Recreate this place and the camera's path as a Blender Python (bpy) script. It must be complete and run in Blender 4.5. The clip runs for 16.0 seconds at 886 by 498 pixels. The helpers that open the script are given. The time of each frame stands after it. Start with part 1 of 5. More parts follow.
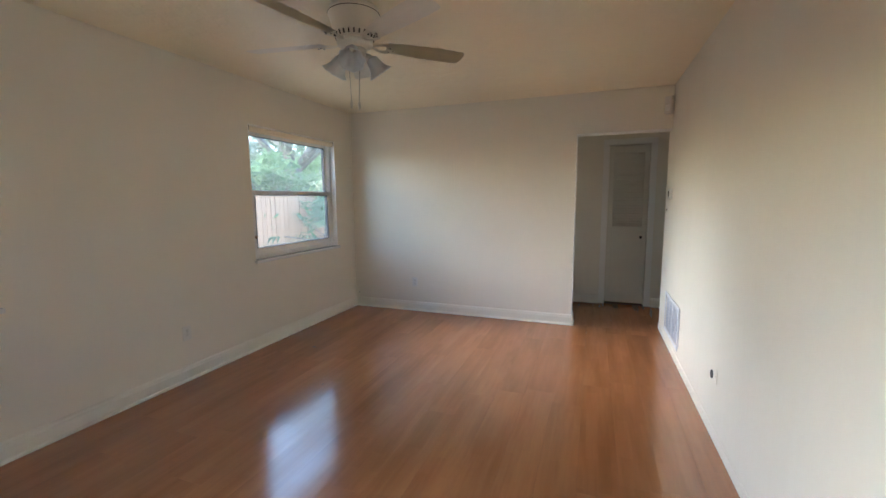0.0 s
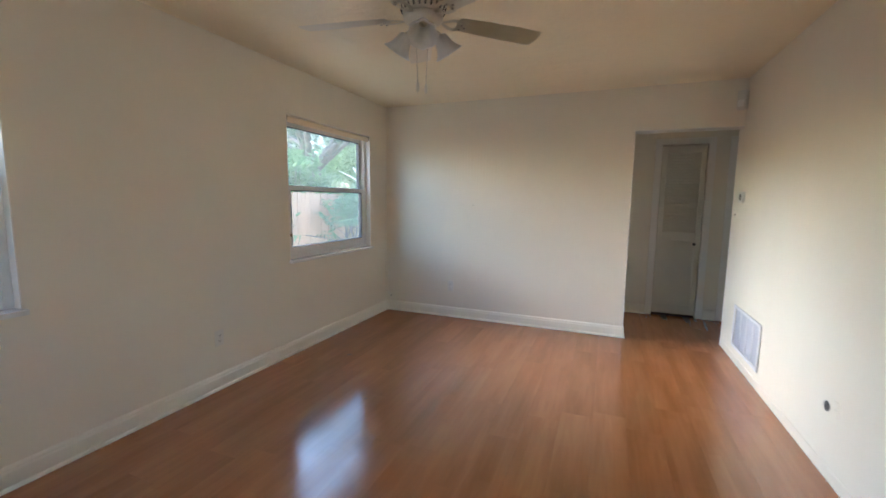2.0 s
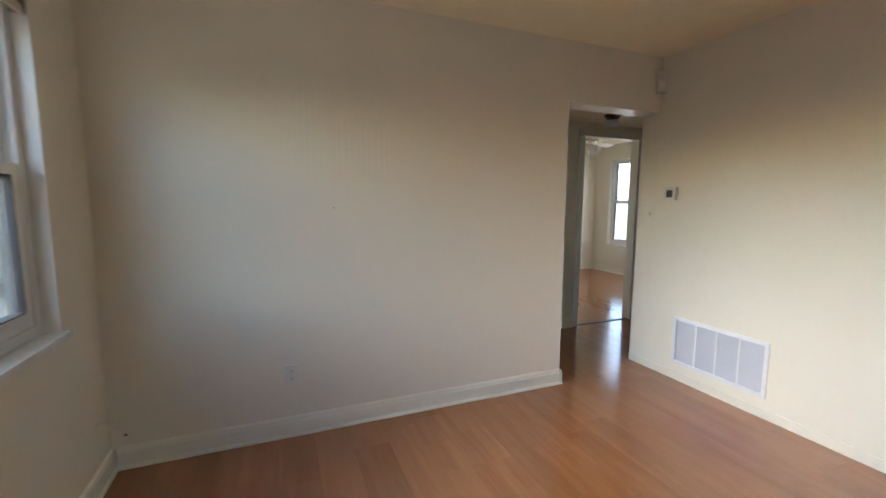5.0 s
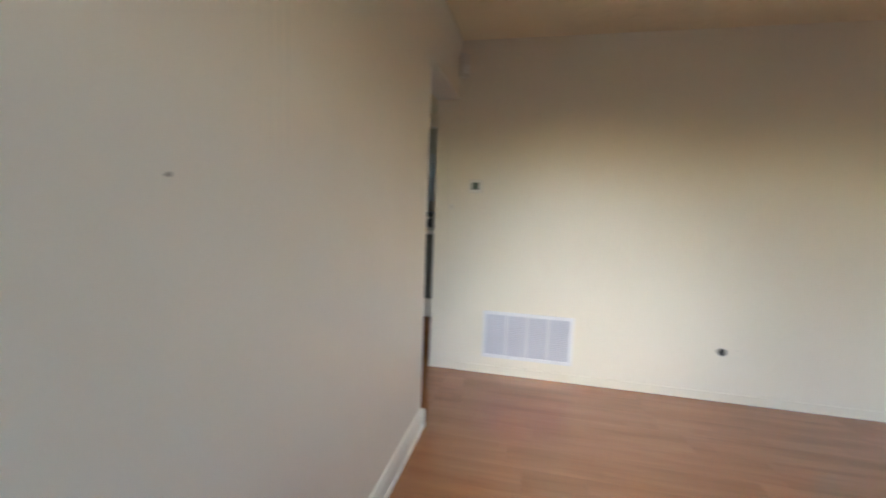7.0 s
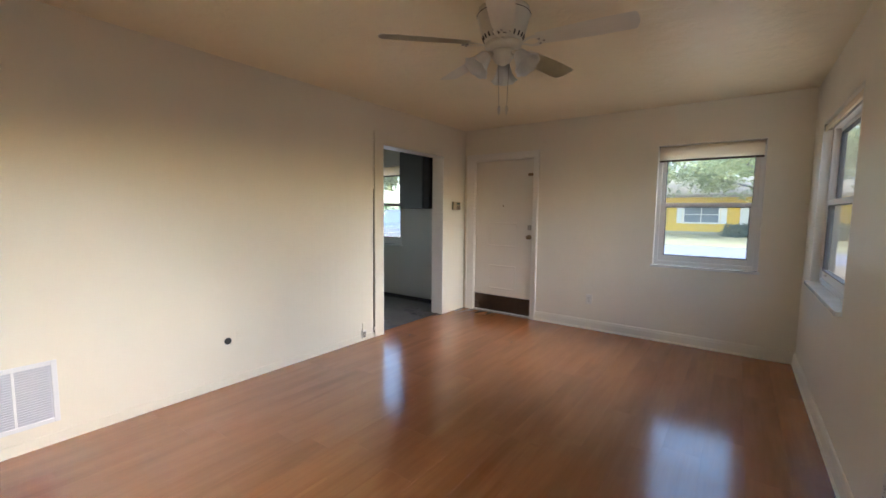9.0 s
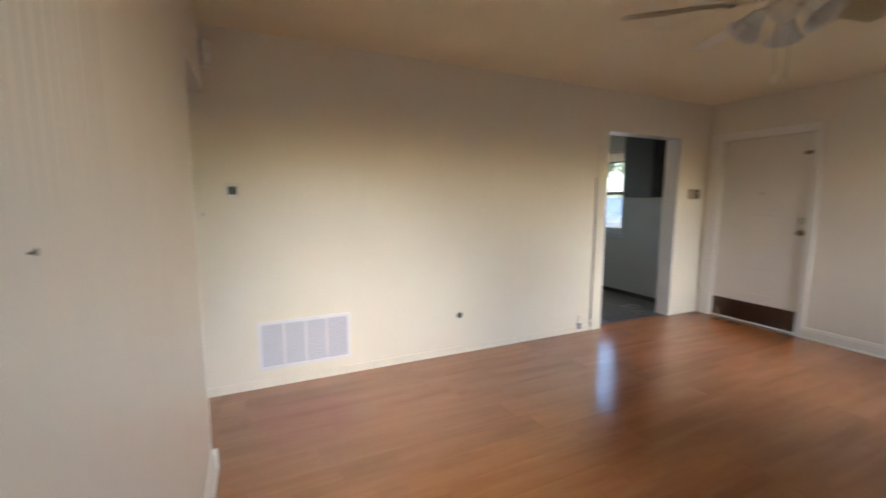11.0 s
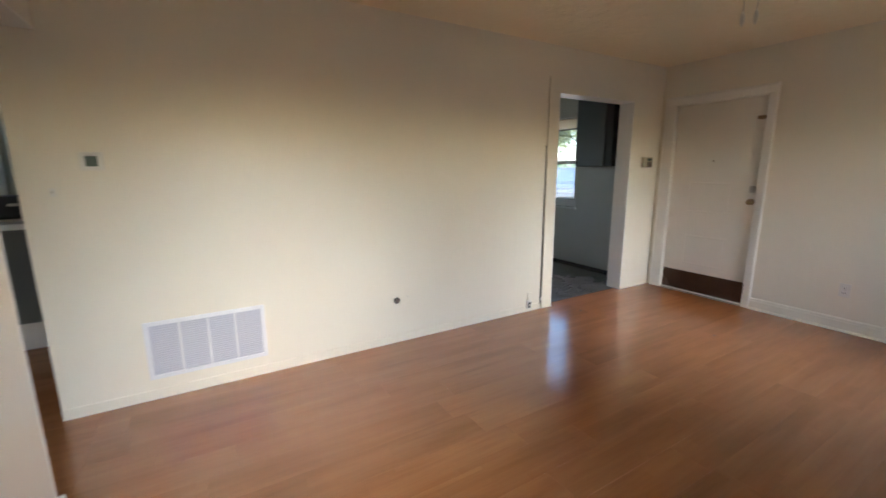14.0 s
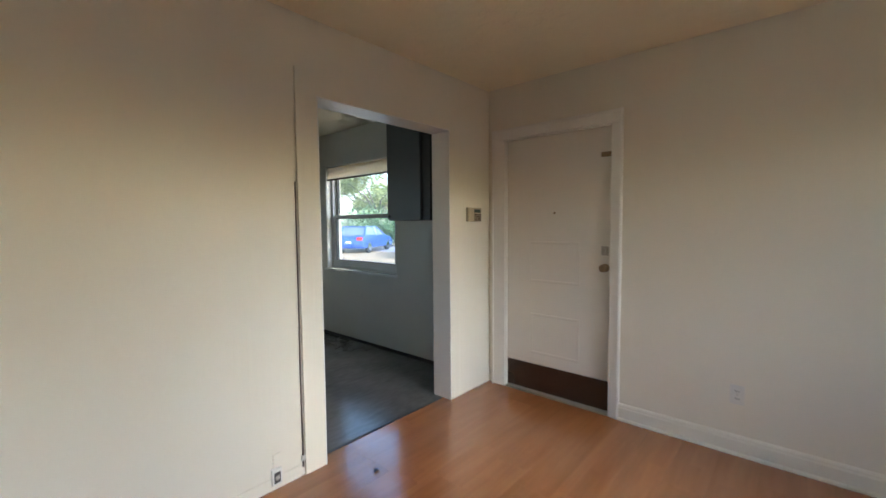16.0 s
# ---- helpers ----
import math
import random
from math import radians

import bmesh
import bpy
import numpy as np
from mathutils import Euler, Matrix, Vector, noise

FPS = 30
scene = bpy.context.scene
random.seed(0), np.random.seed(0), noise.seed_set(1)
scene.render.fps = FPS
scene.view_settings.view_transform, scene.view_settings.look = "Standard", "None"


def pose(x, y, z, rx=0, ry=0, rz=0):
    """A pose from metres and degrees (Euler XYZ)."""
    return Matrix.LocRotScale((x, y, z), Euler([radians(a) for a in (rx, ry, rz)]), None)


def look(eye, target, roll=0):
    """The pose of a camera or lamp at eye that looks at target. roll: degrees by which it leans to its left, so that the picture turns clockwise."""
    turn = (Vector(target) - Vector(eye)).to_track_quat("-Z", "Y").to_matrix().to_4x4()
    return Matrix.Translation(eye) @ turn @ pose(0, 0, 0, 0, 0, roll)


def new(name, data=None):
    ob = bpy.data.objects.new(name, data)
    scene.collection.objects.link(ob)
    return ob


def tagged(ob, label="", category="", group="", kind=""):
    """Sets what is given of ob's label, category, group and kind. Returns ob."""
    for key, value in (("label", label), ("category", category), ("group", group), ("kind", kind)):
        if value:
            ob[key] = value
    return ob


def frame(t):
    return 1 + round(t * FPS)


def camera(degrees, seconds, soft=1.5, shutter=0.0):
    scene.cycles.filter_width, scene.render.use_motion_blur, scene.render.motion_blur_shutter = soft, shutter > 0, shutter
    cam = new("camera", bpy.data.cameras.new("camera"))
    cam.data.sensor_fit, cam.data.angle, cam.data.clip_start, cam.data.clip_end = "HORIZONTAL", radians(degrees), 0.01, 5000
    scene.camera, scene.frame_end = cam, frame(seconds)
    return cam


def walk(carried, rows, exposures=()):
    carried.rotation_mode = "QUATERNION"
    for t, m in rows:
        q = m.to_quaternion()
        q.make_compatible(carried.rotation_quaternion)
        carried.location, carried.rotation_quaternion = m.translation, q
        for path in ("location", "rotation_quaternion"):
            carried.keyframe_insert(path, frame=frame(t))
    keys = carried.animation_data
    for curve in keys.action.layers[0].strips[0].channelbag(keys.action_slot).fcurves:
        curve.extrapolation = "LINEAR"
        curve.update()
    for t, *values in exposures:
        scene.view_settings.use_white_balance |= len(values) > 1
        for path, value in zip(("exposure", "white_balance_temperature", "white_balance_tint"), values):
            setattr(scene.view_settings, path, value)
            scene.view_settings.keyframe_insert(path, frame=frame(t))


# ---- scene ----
cam = camera(94.6, 16.0, shutter=0.4)
SKY, SUN, FAN_TURN = 0.15, 0.7, 44
STOPS = ((0, 3.26, 5720, 15), (3, 3.38, 5720, 15), (4.5, 3.02, 5950, 16), (7, 2.80, 6050, 16), (8, 3.00, 6400, 20), (12, 2.93, 6400, 20), (16, 2.93, 6080, 15))
PATH = [
    (0, (2.942, 0.601, 1.397), (2.255, 2.464, 1.154), -0.4),
    (0.5, (2.922, 0.596, 1.38), (2.232, 2.459, 1.145), 1.2),
    (1, (2.924, 0.599, 1.392), (2.179, 2.44, 1.149), 0.3),
    (1.5, (2.835, 0.636, 1.375), (2.011, 2.436, 1.094), 1.5),
    (2, (2.536, 0.758, 1.37), (1.8, 2.603, 1.136), 0.7),
    (2.5, (2.196, 0.953, 1.337), (1.391, 2.772, 1.132), 1.4),
    (3, (1.793, 1.207, 1.363), (0.884, 2.983, 1.209), 1.1),
    (3.5, (1.434, 1.568, 1.39), (0.961, 3.51, 1.331), 1.6),
    (4, (1.119, 2.002, 1.382), (1.023, 3.999, 1.338), 0.5),
    (4.5, (0.879, 2.417, 1.382), (1.341, 4.362, 1.357), 0.1),
    (4.7, (0.853, 2.557, 1.373), (1.448, 4.462, 1.243), 0.2),
    (6.8, (0.537, 4.536, 1.301), (2.35, 5.348, 1.071), 1.7),
    (7, (0.571, 4.646, 1.292), (2.514, 5.07, 1.073), 2.1),
    (7.5, (0.661, 4.756, 1.317), (2.603, 4.336, 1.124), 1.0),
    (8, (0.518, 4.823, 1.331), (2.009, 3.496, 1.197), 4.7),
    (8.2, (0.523, 4.862, 1.338), (1.815, 3.343, 1.182), 5.3),
    (10.3, (0.42, 4.861, 1.392), (1.584, 3.252, 1.16), -2.2),
    (10.5, (0.446, 4.93, 1.357), (1.852, 3.521, 1.164), -1.6),
    (11, (0.499, 4.993, 1.386), (2.291, 4.141, 1.139), 0.2),
    (11.5, (0.546, 5.025, 1.389), (2.496, 4.671, 1.12), 1.1),
    (12, (0.583, 4.946, 1.417), (2.53, 4.556, 1.175), 2.0),
    (12.5, (0.603, 4.886, 1.423), (2.502, 4.32, 1.149), 1.7),
    (13, (0.626, 4.786, 1.424), (2.458, 4.047, 1.134), 1.0),
    (13.5, (0.66, 4.752, 1.376), (2.425, 3.865, 1.064), 1.0),
    (14, (0.758, 4.619, 1.382), (2.444, 3.614, 0.998), -0.3),
    (14.5, (0.962, 4.323, 1.378), (2.393, 2.944, 1.146), -0.7),
    (15, (1.15, 3.855, 1.373), (2.421, 2.326, 1.156), 0.6),
    (15.5, (1.41, 3.388, 1.381), (2.628, 1.813, 1.193), 0.0),
    (16, (1.616, 2.892, 1.371), (2.935, 1.394, 1.249), -0.5),
]
walk(cam, [(t, look(eye, aim, roll)) for t, eye, aim, roll in PATH], exposures=STOPS)

# ---- world and sun ----
world = bpy.data.worlds.new("overcast_sky")
scene.world = world
world.use_nodes = True
wn = world.node_tree
sky = wn.nodes.new("ShaderNodeTexSky")
sky.sky_type = "NISHITA"
sky.sun_disc = False
sky.sun_elevation = radians(24.4)
sky.sun_rotation = radians(269)
sky.air_density, sky.dust_density, sky.ozone_density = 1.0, 2.0, 2.0
wn.links.new(sky.outputs[0], wn.nodes["Background"].inputs[0])
wn.nodes["Background"].inputs[1].default_value = SKY
sun_data = bpy.data.lights.new("sun", "SUN")
sun_data.energy, sun_data.angle, sun_data.color = SUN, radians(40), (0.56, 0.76, 1.0)
sun = new("sun", sun_data)
sun.matrix_basis = look((-30, -0.5, 13.6), (0.0, 0.0, 0.0))


# added warm area lamp, unseen in the bedroom's east window opening, brightens the bedroom
bedroom_fill = bpy.data.lights.new("bedroom_fill_lamp", "AREA")
bedroom_fill.shape, bedroom_fill.size, bedroom_fill.size_y = "RECTANGLE", 2.2, 1.5
bedroom_fill.energy, bedroom_fill.color = 2.0, (1.0, 0.93, 0.83)
new("bedroom_fill_lamp", bedroom_fill).matrix_basis = look((6.93, 7.90, 1.38), (3.9, 7.90, 1.0))


# ---- materials ----
def nodes_of(name):
    m = bpy.data.materials.new(name)
    m.use_nodes = True
    nt = m.node_tree
    return m, nt, nt.nodes["Principled BSDF"]


def mapped(nt, scale=(1, 1, 1), space="Object", jitter=False):
    """Texture coordinates, stretched; with jitter each object reads another stretch of the pattern."""
    tc = nt.nodes.new("ShaderNodeTexCoord")
    mp = nt.nodes.new("ShaderNodeMapping")
    mp.inputs["Scale"].default_value = scale
    nt.links.new(tc.outputs[space], mp.inputs["Vector"])
    if jitter:
        oi = nt.nodes.new("ShaderNodeObjectInfo")
        mul = nt.nodes.new("ShaderNodeVectorMath")
        mul.operation = "SCALE"
        mul.inputs[0].default_value = (37.0, 91.0, 53.0)
        nt.links.new(oi.outputs["Random"], mul.inputs["Scale"])
        nt.links.new(mul.outputs[0], mp.inputs["Location"])
    return mp.outputs[0]


def noise_tex(nt, vec, scale, detail=4.0, rough=0.55):
    n = nt.nodes.new("ShaderNodeTexNoise")
    n.inputs["Scale"].default_value, n.inputs["Detail"].default_value, n.inputs["Roughness"].default_value = scale, detail, rough
    nt.links.new(vec, n.inputs["Vector"])
    return n.outputs["Fac"]


def ramp(nt, fac, stops):
    r = nt.nodes.new("ShaderNodeValToRGB")
    while len(r.color_ramp.elements) < len(stops):
        r.color_ramp.elements.new(0.5)
    for e, (p, c) in zip(r.color_ramp.elements, stops):
        e.position, e.color = p, (*c, 1) if len(c) == 3 else c
    nt.links.new(fac, r.inputs["Fac"])
    return r.outputs["Color"]


def mixed(nt, fac, a, b, mode="MIX"):
    m = nt.nodes.new("ShaderNodeMix")
    m.data_type, m.blend_type = "RGBA", mode
    for sock, v in ((m.inputs["Factor"], fac), (m.inputs["A"], a), (m.inputs["B"], b)):
        if isinstance(v, bpy.types.NodeSocket):
            nt.links.new(v, sock)
        else:
            sock.default_value = v if isinstance(v, float) else (*v, 1)
    return m.outputs["Result"]


def bumped(nt, bsdf, height, strength, distance=0.01):
    b = nt.nodes.new("ShaderNodeBump")
    b.inputs["Strength"].default_value, b.inputs["Distance"].default_value = strength, distance
    nt.links.new(height, b.inputs["Height"])
    nt.links.new(b.outputs[0], bsdf.inputs["Normal"])


def surface(name, color, rough=0.5, metal=0.0, vary=0.12, large=1.3, fine=60.0, bump=0.08, space="Object", jitter=False, coat=0.0, stretch=(1, 1, 1), depth=0.002):
    """A plain surface with stains at a large scale, grain at a fine one and a little relief."""
    m, nt, p = nodes_of(name)
    vec = mapped(nt, stretch, space, jitter)
    big, small = noise_tex(nt, vec, large), noise_tex(nt, vec, fine, 3.0)
    lo, hi = [c * (1 - vary) for c in color], [min(1.0, c * (1 + vary * 0.6)) for c in color]
    base = ramp(nt, big, [(0.3, lo), (0.7, hi)])
    base = mixed(nt, 0.25, base, ramp(nt, small, [(0.3, lo), (0.7, hi)]))
    nt.links.new(base, p.inputs["Base Color"])
    r = nt.nodes.new("ShaderNodeMapRange")
    r.inputs["To Min"].default_value, r.inputs["To Max"].default_value = max(0.02, rough - 0.06), min(1.0, rough + 0.06)
    nt.links.new(big, r.inputs["Value"])
    nt.links.new(r.outputs[0], p.inputs["Roughness"])
    p.inputs["Metallic"].default_value = metal
    p.inputs["Coat Weight"].default_value = coat
    if bump:
        bumped(nt, p, small, bump, depth)
    return m


def wall_paint(name, color, rough=0.42, relief=0.25, pitch=26):
    """Rolled emulsion: faint upright roller tracks, fine stipple, a few scuffs."""
    m, nt, p = nodes_of(name)
    vec = mapped(nt)
    tracks = noise_tex(nt, mapped(nt, (pitch, pitch, 0.6)), 1.0, 2.0)
    stipple = noise_tex(nt, vec, 170.0, 2.0)
    cloud = noise_tex(nt, vec, 0.9, 3.0)
    lo, hi = [c * 0.965 for c in color], [min(1, c * 1.02) for c in color]
    base = ramp(nt, cloud, [(0.3, lo), (0.7, hi)])
    scuff = ramp(nt, noise_tex(nt, mapped(nt, (1, 1, 2.2)), 5.0, 6.0, 0.7), [(0.70, (1, 1, 1)), (0.80, (0.95, 0.94, 0.92))])
    nt.links.new(mixed(nt, 1.0, base, scuff, "MULTIPLY"), p.inputs["Base Color"])
    r = nt.nodes.new("ShaderNodeMapRange")
    r.inputs["To Min"].default_value, r.inputs["To Max"].default_value = rough - 0.08, rough + 0.10
    nt.links.new(tracks, r.inputs["Value"])
    nt.links.new(r.outputs[0], p.inputs["Roughness"])
    add = nt.nodes.new("ShaderNodeMath")
    add.operation = "MULTIPLY_ADD"
    add.inputs[1].default_value = 0.18
    nt.links.new(stipple, add.inputs[0])
    nt.links.new(tracks, add.inputs[2])
    bumped(nt, p, add.outputs[0], min(1.0, relief), 0.004 * max(1.0, relief))
    return m


def laminate():
    """Glossy cherry laminate: long grain along the boards, a tone of its own for each board."""
    m, nt, p = nodes_of("cherry_laminate")
    grain_vec = mapped(nt, (1, 0.07, 1), jitter=True)
    grain = noise_tex(nt, grain_vec, 42.0, 6.0, 0.6)
    band = noise_tex(nt, mapped(nt, (1, 0.12, 1), jitter=True), 8.0, 3.0)
    base = ramp(nt, grain, [(0.25, (0.270, 0.096, 0.030)), (0.55, (0.360, 0.139, 0.044)), (0.8, (0.420, 0.172, 0.058))])
    base = mixed(nt, 0.68, base, ramp(nt, band, [(0.25, (0.270, 0.096, 0.030)), (0.75, (0.420, 0.172, 0.058))]))
    oi = nt.nodes.new("ShaderNodeObjectInfo")
    tone = ramp(nt, oi.outputs["Random"], [(0.0, (0.93, 0.925, 0.92)), (1.0, (1.05, 1.055, 1.06))])
    base = mixed(nt, 1.0, base, tone, "MULTIPLY")
    strips = nt.nodes.new("ShaderNodeTexBrick")
    strips.offset, strips.offset_frequency = 0.37, 2
    for key, v in (("Scale", 1.0), ("Mortar Size", 0.0), ("Brick Width", 0.40), ("Row Height", 0.0647), ("Bias", 0.0)):
        strips.inputs[key].default_value = v
    strips.inputs["Color1"].default_value, strips.inputs["Color2"].default_value = (0.95, 0.945, 0.94, 1), (1.03, 1.035, 1.04, 1)
    vec = mapped(nt, jitter=True)
    vec.node.inputs["Rotation"].default_value = (0, 0, radians(90))
    nt.links.new(vec, strips.inputs["Vector"])
    nt.links.new(mixed(nt, 1.0, base, strips.outputs["Color"], "MULTIPLY"), p.inputs["Base Color"])
    smear = noise_tex(nt, mapped(nt, (1, 0.5, 1), jitter=True), 3.0, 4.0)
    r = nt.nodes.new("ShaderNodeMapRange")
    r.inputs["To Min"].default_value, r.inputs["To Max"].default_value = 0.12, 0.20
    nt.links.new(smear, r.inputs["Value"])
    nt.links.new(r.outputs[0], p.inputs["Roughness"])
    p.inputs["IOR"].default_value, p.inputs["Specular IOR Level"].default_value = 1.62, 1.0
    return m


def vinyl():
    m, nt, p = nodes_of("grey_vinyl")
    vec = mapped(nt)
    big = noise_tex(nt, vec, 2.5, 5.0)
    small = noise_tex(nt, mapped(nt, (1, 0.25, 1)), 30.0, 4.0)
    base = mixed(nt, 0.4, ramp(nt, big, [(0.3, (0.075, 0.072, 0.066)), (0.7, (0.165, 0.157, 0.142))]), ramp(nt, small, [(0.3, (0.065, 0.065, 0.065)), (0.7, (0.165, 0.165, 0.158))]))
    nt.links.new(base, p.inputs["Base Color"])
    p.inputs["Roughness"].default_value, p.inputs["IOR"].default_value = 0.20, 1.6
    bumped(nt, p, small, 0.08, 0.001)
    return m


def window_glass(name, dusty):
    m = bpy.data.materials.new(name)
    m.use_nodes = True
    nt = m.node_tree
    nt.nodes.remove(nt.nodes["Principled BSDF"])
    clear = nt.nodes.new("ShaderNodeBsdfTransparent")
    clear.inputs[0].default_value = (0.92, 0.97, 0.955, 1)
    # pale minty veil puts the glare and haze of the bright outdoors into the pane
    veil = nt.nodes.new("ShaderNodeBsdfTranslucent")
    veil.inputs[0].default_value = (0.80, 0.90, 0.86, 1)
    film = nt.nodes.new("ShaderNodeMixShader")
    # dusty sets how strong this haze veil is
    film.inputs[0].default_value = dusty
    nt.links.new(clear.outputs[0], film.inputs[1])
    nt.links.new(veil.outputs[0], film.inputs[2])
    gloss = nt.nodes.new("ShaderNodeBsdfGlossy")
    gloss.inputs["Roughness"].default_value = 0.03
    lw = nt.nodes.new("ShaderNodeLayerWeight")
    lw.inputs[0].default_value = 0.5
    pw = nt.nodes.new("ShaderNodeMath")
    pw.operation = "POWER"
    pw.inputs[1].default_value = 5.0
    nt.links.new(lw.outputs["Facing"], pw.inputs[0])
    fres = nt.nodes.new("ShaderNodeMath")
    fres.operation = "MULTIPLY_ADD"
    fres.inputs[1].default_value, fres.inputs[2].default_value = 0.9, 0.03
    nt.links.new(pw.outputs[0], fres.inputs[0])
    mix = nt.nodes.new("ShaderNodeMixShader")
    nt.links.new(fres.outputs[0], mix.inputs[0])
    nt.links.new(film.outputs[0], mix.inputs[1])
    nt.links.new(gloss.outputs[0], mix.inputs[2])
    nt.links.new(mix.outputs[0], nt.nodes["Material Output"].inputs[0])
    return m


def foliage(name, dark, light, through_light=0.45):
    """Thin leaves: part of the light that falls on them comes out on the other side."""
    m, nt, p = nodes_of(name)
    geo = nt.nodes.new("ShaderNodeNewGeometry")
    tone = ramp(nt, geo.outputs["Random Per Island"], [(0.0, dark), (1.0, light)])
    patch = noise_tex(nt, mapped(nt), 0.8, 3.0)
    col = mixed(nt, 0.35, tone, ramp(nt, patch, [(0.35, dark), (0.65, light)]))
    nt.links.new(col, p.inputs["Base Color"])
    p.inputs["Roughness"].default_value = 0.55
    thin = nt.nodes.new("ShaderNodeBsdfTranslucent")
    nt.links.new(col, thin.inputs["Color"])
    mix = nt.nodes.new("ShaderNodeMixShader")
    mix.inputs[0].default_value = through_light
    nt.links.new(p.outputs[0], mix.inputs[1])
    nt.links.new(thin.outputs[0], mix.inputs[2])
    nt.links.new(mix.outputs[0], nt.nodes["Material Output"].inputs[0])
    return m


def ground_mat():
    m, nt, p = nodes_of("sand_and_grass")
    vec = mapped(nt)
    patch = noise_tex(nt, vec, 0.22, 5.0)
    fine = noise_tex(nt, vec, 14.0, 5.0)
    sand = ramp(nt, fine, [(0.3, (0.50, 0.38, 0.26)), (0.7, (0.68, 0.54, 0.39))])
    grass = ramp(nt, fine, [(0.3, (0.13, 0.14, 0.05)), (0.7, (0.28, 0.27, 0.11))])
    nt.links.new(mixed(nt, ramp(nt, patch, [(0.60, (0, 0, 0)), (0.72, (1, 1, 1))]), sand, grass), p.inputs["Base Color"])
    p.inputs["Roughness"].default_value = 0.95
    bumped(nt, p, fine, 0.5, 0.03)
    return m


WALL = wall_paint("warm_white_wall_paint", (0.80, 0.745, 0.625))
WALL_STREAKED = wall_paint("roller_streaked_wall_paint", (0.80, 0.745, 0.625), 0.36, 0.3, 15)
# wall colour lightened, so part of the runs' window sheen is painted in
RUNSHEEN = surface("paint_run_with_sheen", (0.845, 0.797, 0.680), 0.16, vary=0.03, large=6.0, fine=50, bump=0.03)
BASEPAINT = surface("painted_baseboard", (0.82, 0.775, 0.66), 0.38, vary=0.05, large=2.0, fine=50, bump=0.06)
CEIL = wall_paint("white_ceiling_paint", (0.89, 0.775, 0.555), 0.38)
nt, p = CEIL.node_tree, CEIL.node_tree.nodes["Principled BSDF"]
trowel = noise_tex(nt, mapped(nt), 9.0, 5.0, 0.6)
bumped(nt, p, ramp(nt, trowel, [(0.42, (0, 0, 0)), (0.58, (1, 1, 1))]), 0.55, 0.004)
KWALL = wall_paint("pale_grey_wall_paint", (0.64, 0.635, 0.58))
TRIM = surface("white_trim_paint", (0.84, 0.815, 0.755), 0.34, vary=0.03, large=2.0, fine=40, bump=0.04)
VINYL_FRAME = surface("white_window_vinyl", (0.80, 0.80, 0.78), 0.38, vary=0.03, fine=80, bump=0.02)
GASKET = surface("black_rubber_gasket", (0.025, 0.025, 0.027), 0.6, vary=0.2, bump=0.0)
MARBLE = surface("pale_marble_sill", (0.80, 0.81, 0.79), 0.16, vary=0.12, large=7.0, fine=35, bump=0.01)
PLASTIC = surface("ivory_plastic", (0.74, 0.72, 0.66), 0.4, vary=0.05, bump=0.02)
SOCKET = surface("dark_socket", (0.05, 0.045, 0.04), 0.6, vary=0.2, bump=0.0)
DOORPAINT = surface("white_door_paint", (0.78, 0.74, 0.655), 0.36, vary=0.04, large=1.6, fine=90, bump=0.05)
LOUVRE = surface("cream_louvre_paint", (0.66, 0.63, 0.53), 0.45, vary=0.05, large=3.0, fine=60, bump=0.04)
BRONZE = surface("dark_bronze_plate", (0.11, 0.075, 0.055), 0.26, 0.85, vary=0.25, large=4.0, fine=90, bump=0.03)
BRASS = surface("tarnished_brass", (0.30, 0.21, 0.12), 0.35, 0.9, vary=0.25, large=18, fine=90, bump=0.03)
NICKEL = surface("worn_nickel", (0.46, 0.42, 0.36), 0.3, 0.9, vary=0.2, large=18, fine=90, bump=0.03)
GRILLE = surface("white_grille_paint", (0.78, 0.78, 0.79), 0.42, vary=0.06, bump=0.02)
SLAT = surface("lavender_grey_louvre_paint", (0.62, 0.63, 0.69), 0.45, vary=0.05, bump=0.02)
FILTER = surface("dusty_filter", (0.62, 0.63, 0.68), 0.9, vary=0.12, fine=120, bump=0.2)
FANWHITE = surface("white_fan_enamel", (0.76, 0.71, 0.60), 0.35, vary=0.05, large=5, bump=0.02)
BLADE = surface("white_fan_blade", (0.79, 0.73, 0.61), 0.42, vary=0.07, large=5, fine=40, bump=0.03, stretch=(0.3, 1, 1))
SHADE_CLOTH = surface("cream_roller_shade", (0.80, 0.72, 0.60), 0.8, vary=0.05, large=4, fine=220, bump=0.1)
for node in [SHADE_CLOTH.node_tree.nodes["Principled BSDF"]]:
    nt = SHADE_CLOTH.node_tree
    thin = nt.nodes.new("ShaderNodeBsdfTranslucent")
    thin.inputs["Color"].default_value = (0.90, 0.80, 0.64, 1)
    mix = nt.nodes.new("ShaderNodeMixShader")
    mix.inputs[0].default_value = 0.72
    nt.links.new(node.outputs[0], mix.inputs[1])
    nt.links.new(thin.outputs[0], mix.inputs[2])
    nt.links.new(mix.outputs[0], nt.nodes["Material Output"].inputs[0])
HEM = surface("dark_hem_bar", (0.09, 0.055, 0.04), 0.55, vary=0.2, bump=0.02)
CABINET = surface("slate_grey_cabinet", (0.115, 0.125, 0.125), 0.42, vary=0.08, large=3, fine=80, bump=0.03)
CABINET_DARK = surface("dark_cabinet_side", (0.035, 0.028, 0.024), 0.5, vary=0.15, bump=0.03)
COUNTER = surface("white_countertop", (0.76, 0.76, 0.74), 0.25, vary=0.05, large=9, fine=150, bump=0.01)
SUBFLOOR = surface("dark_joint", (0.06, 0.028, 0.014), 0.7, vary=0.2, bump=0.0)
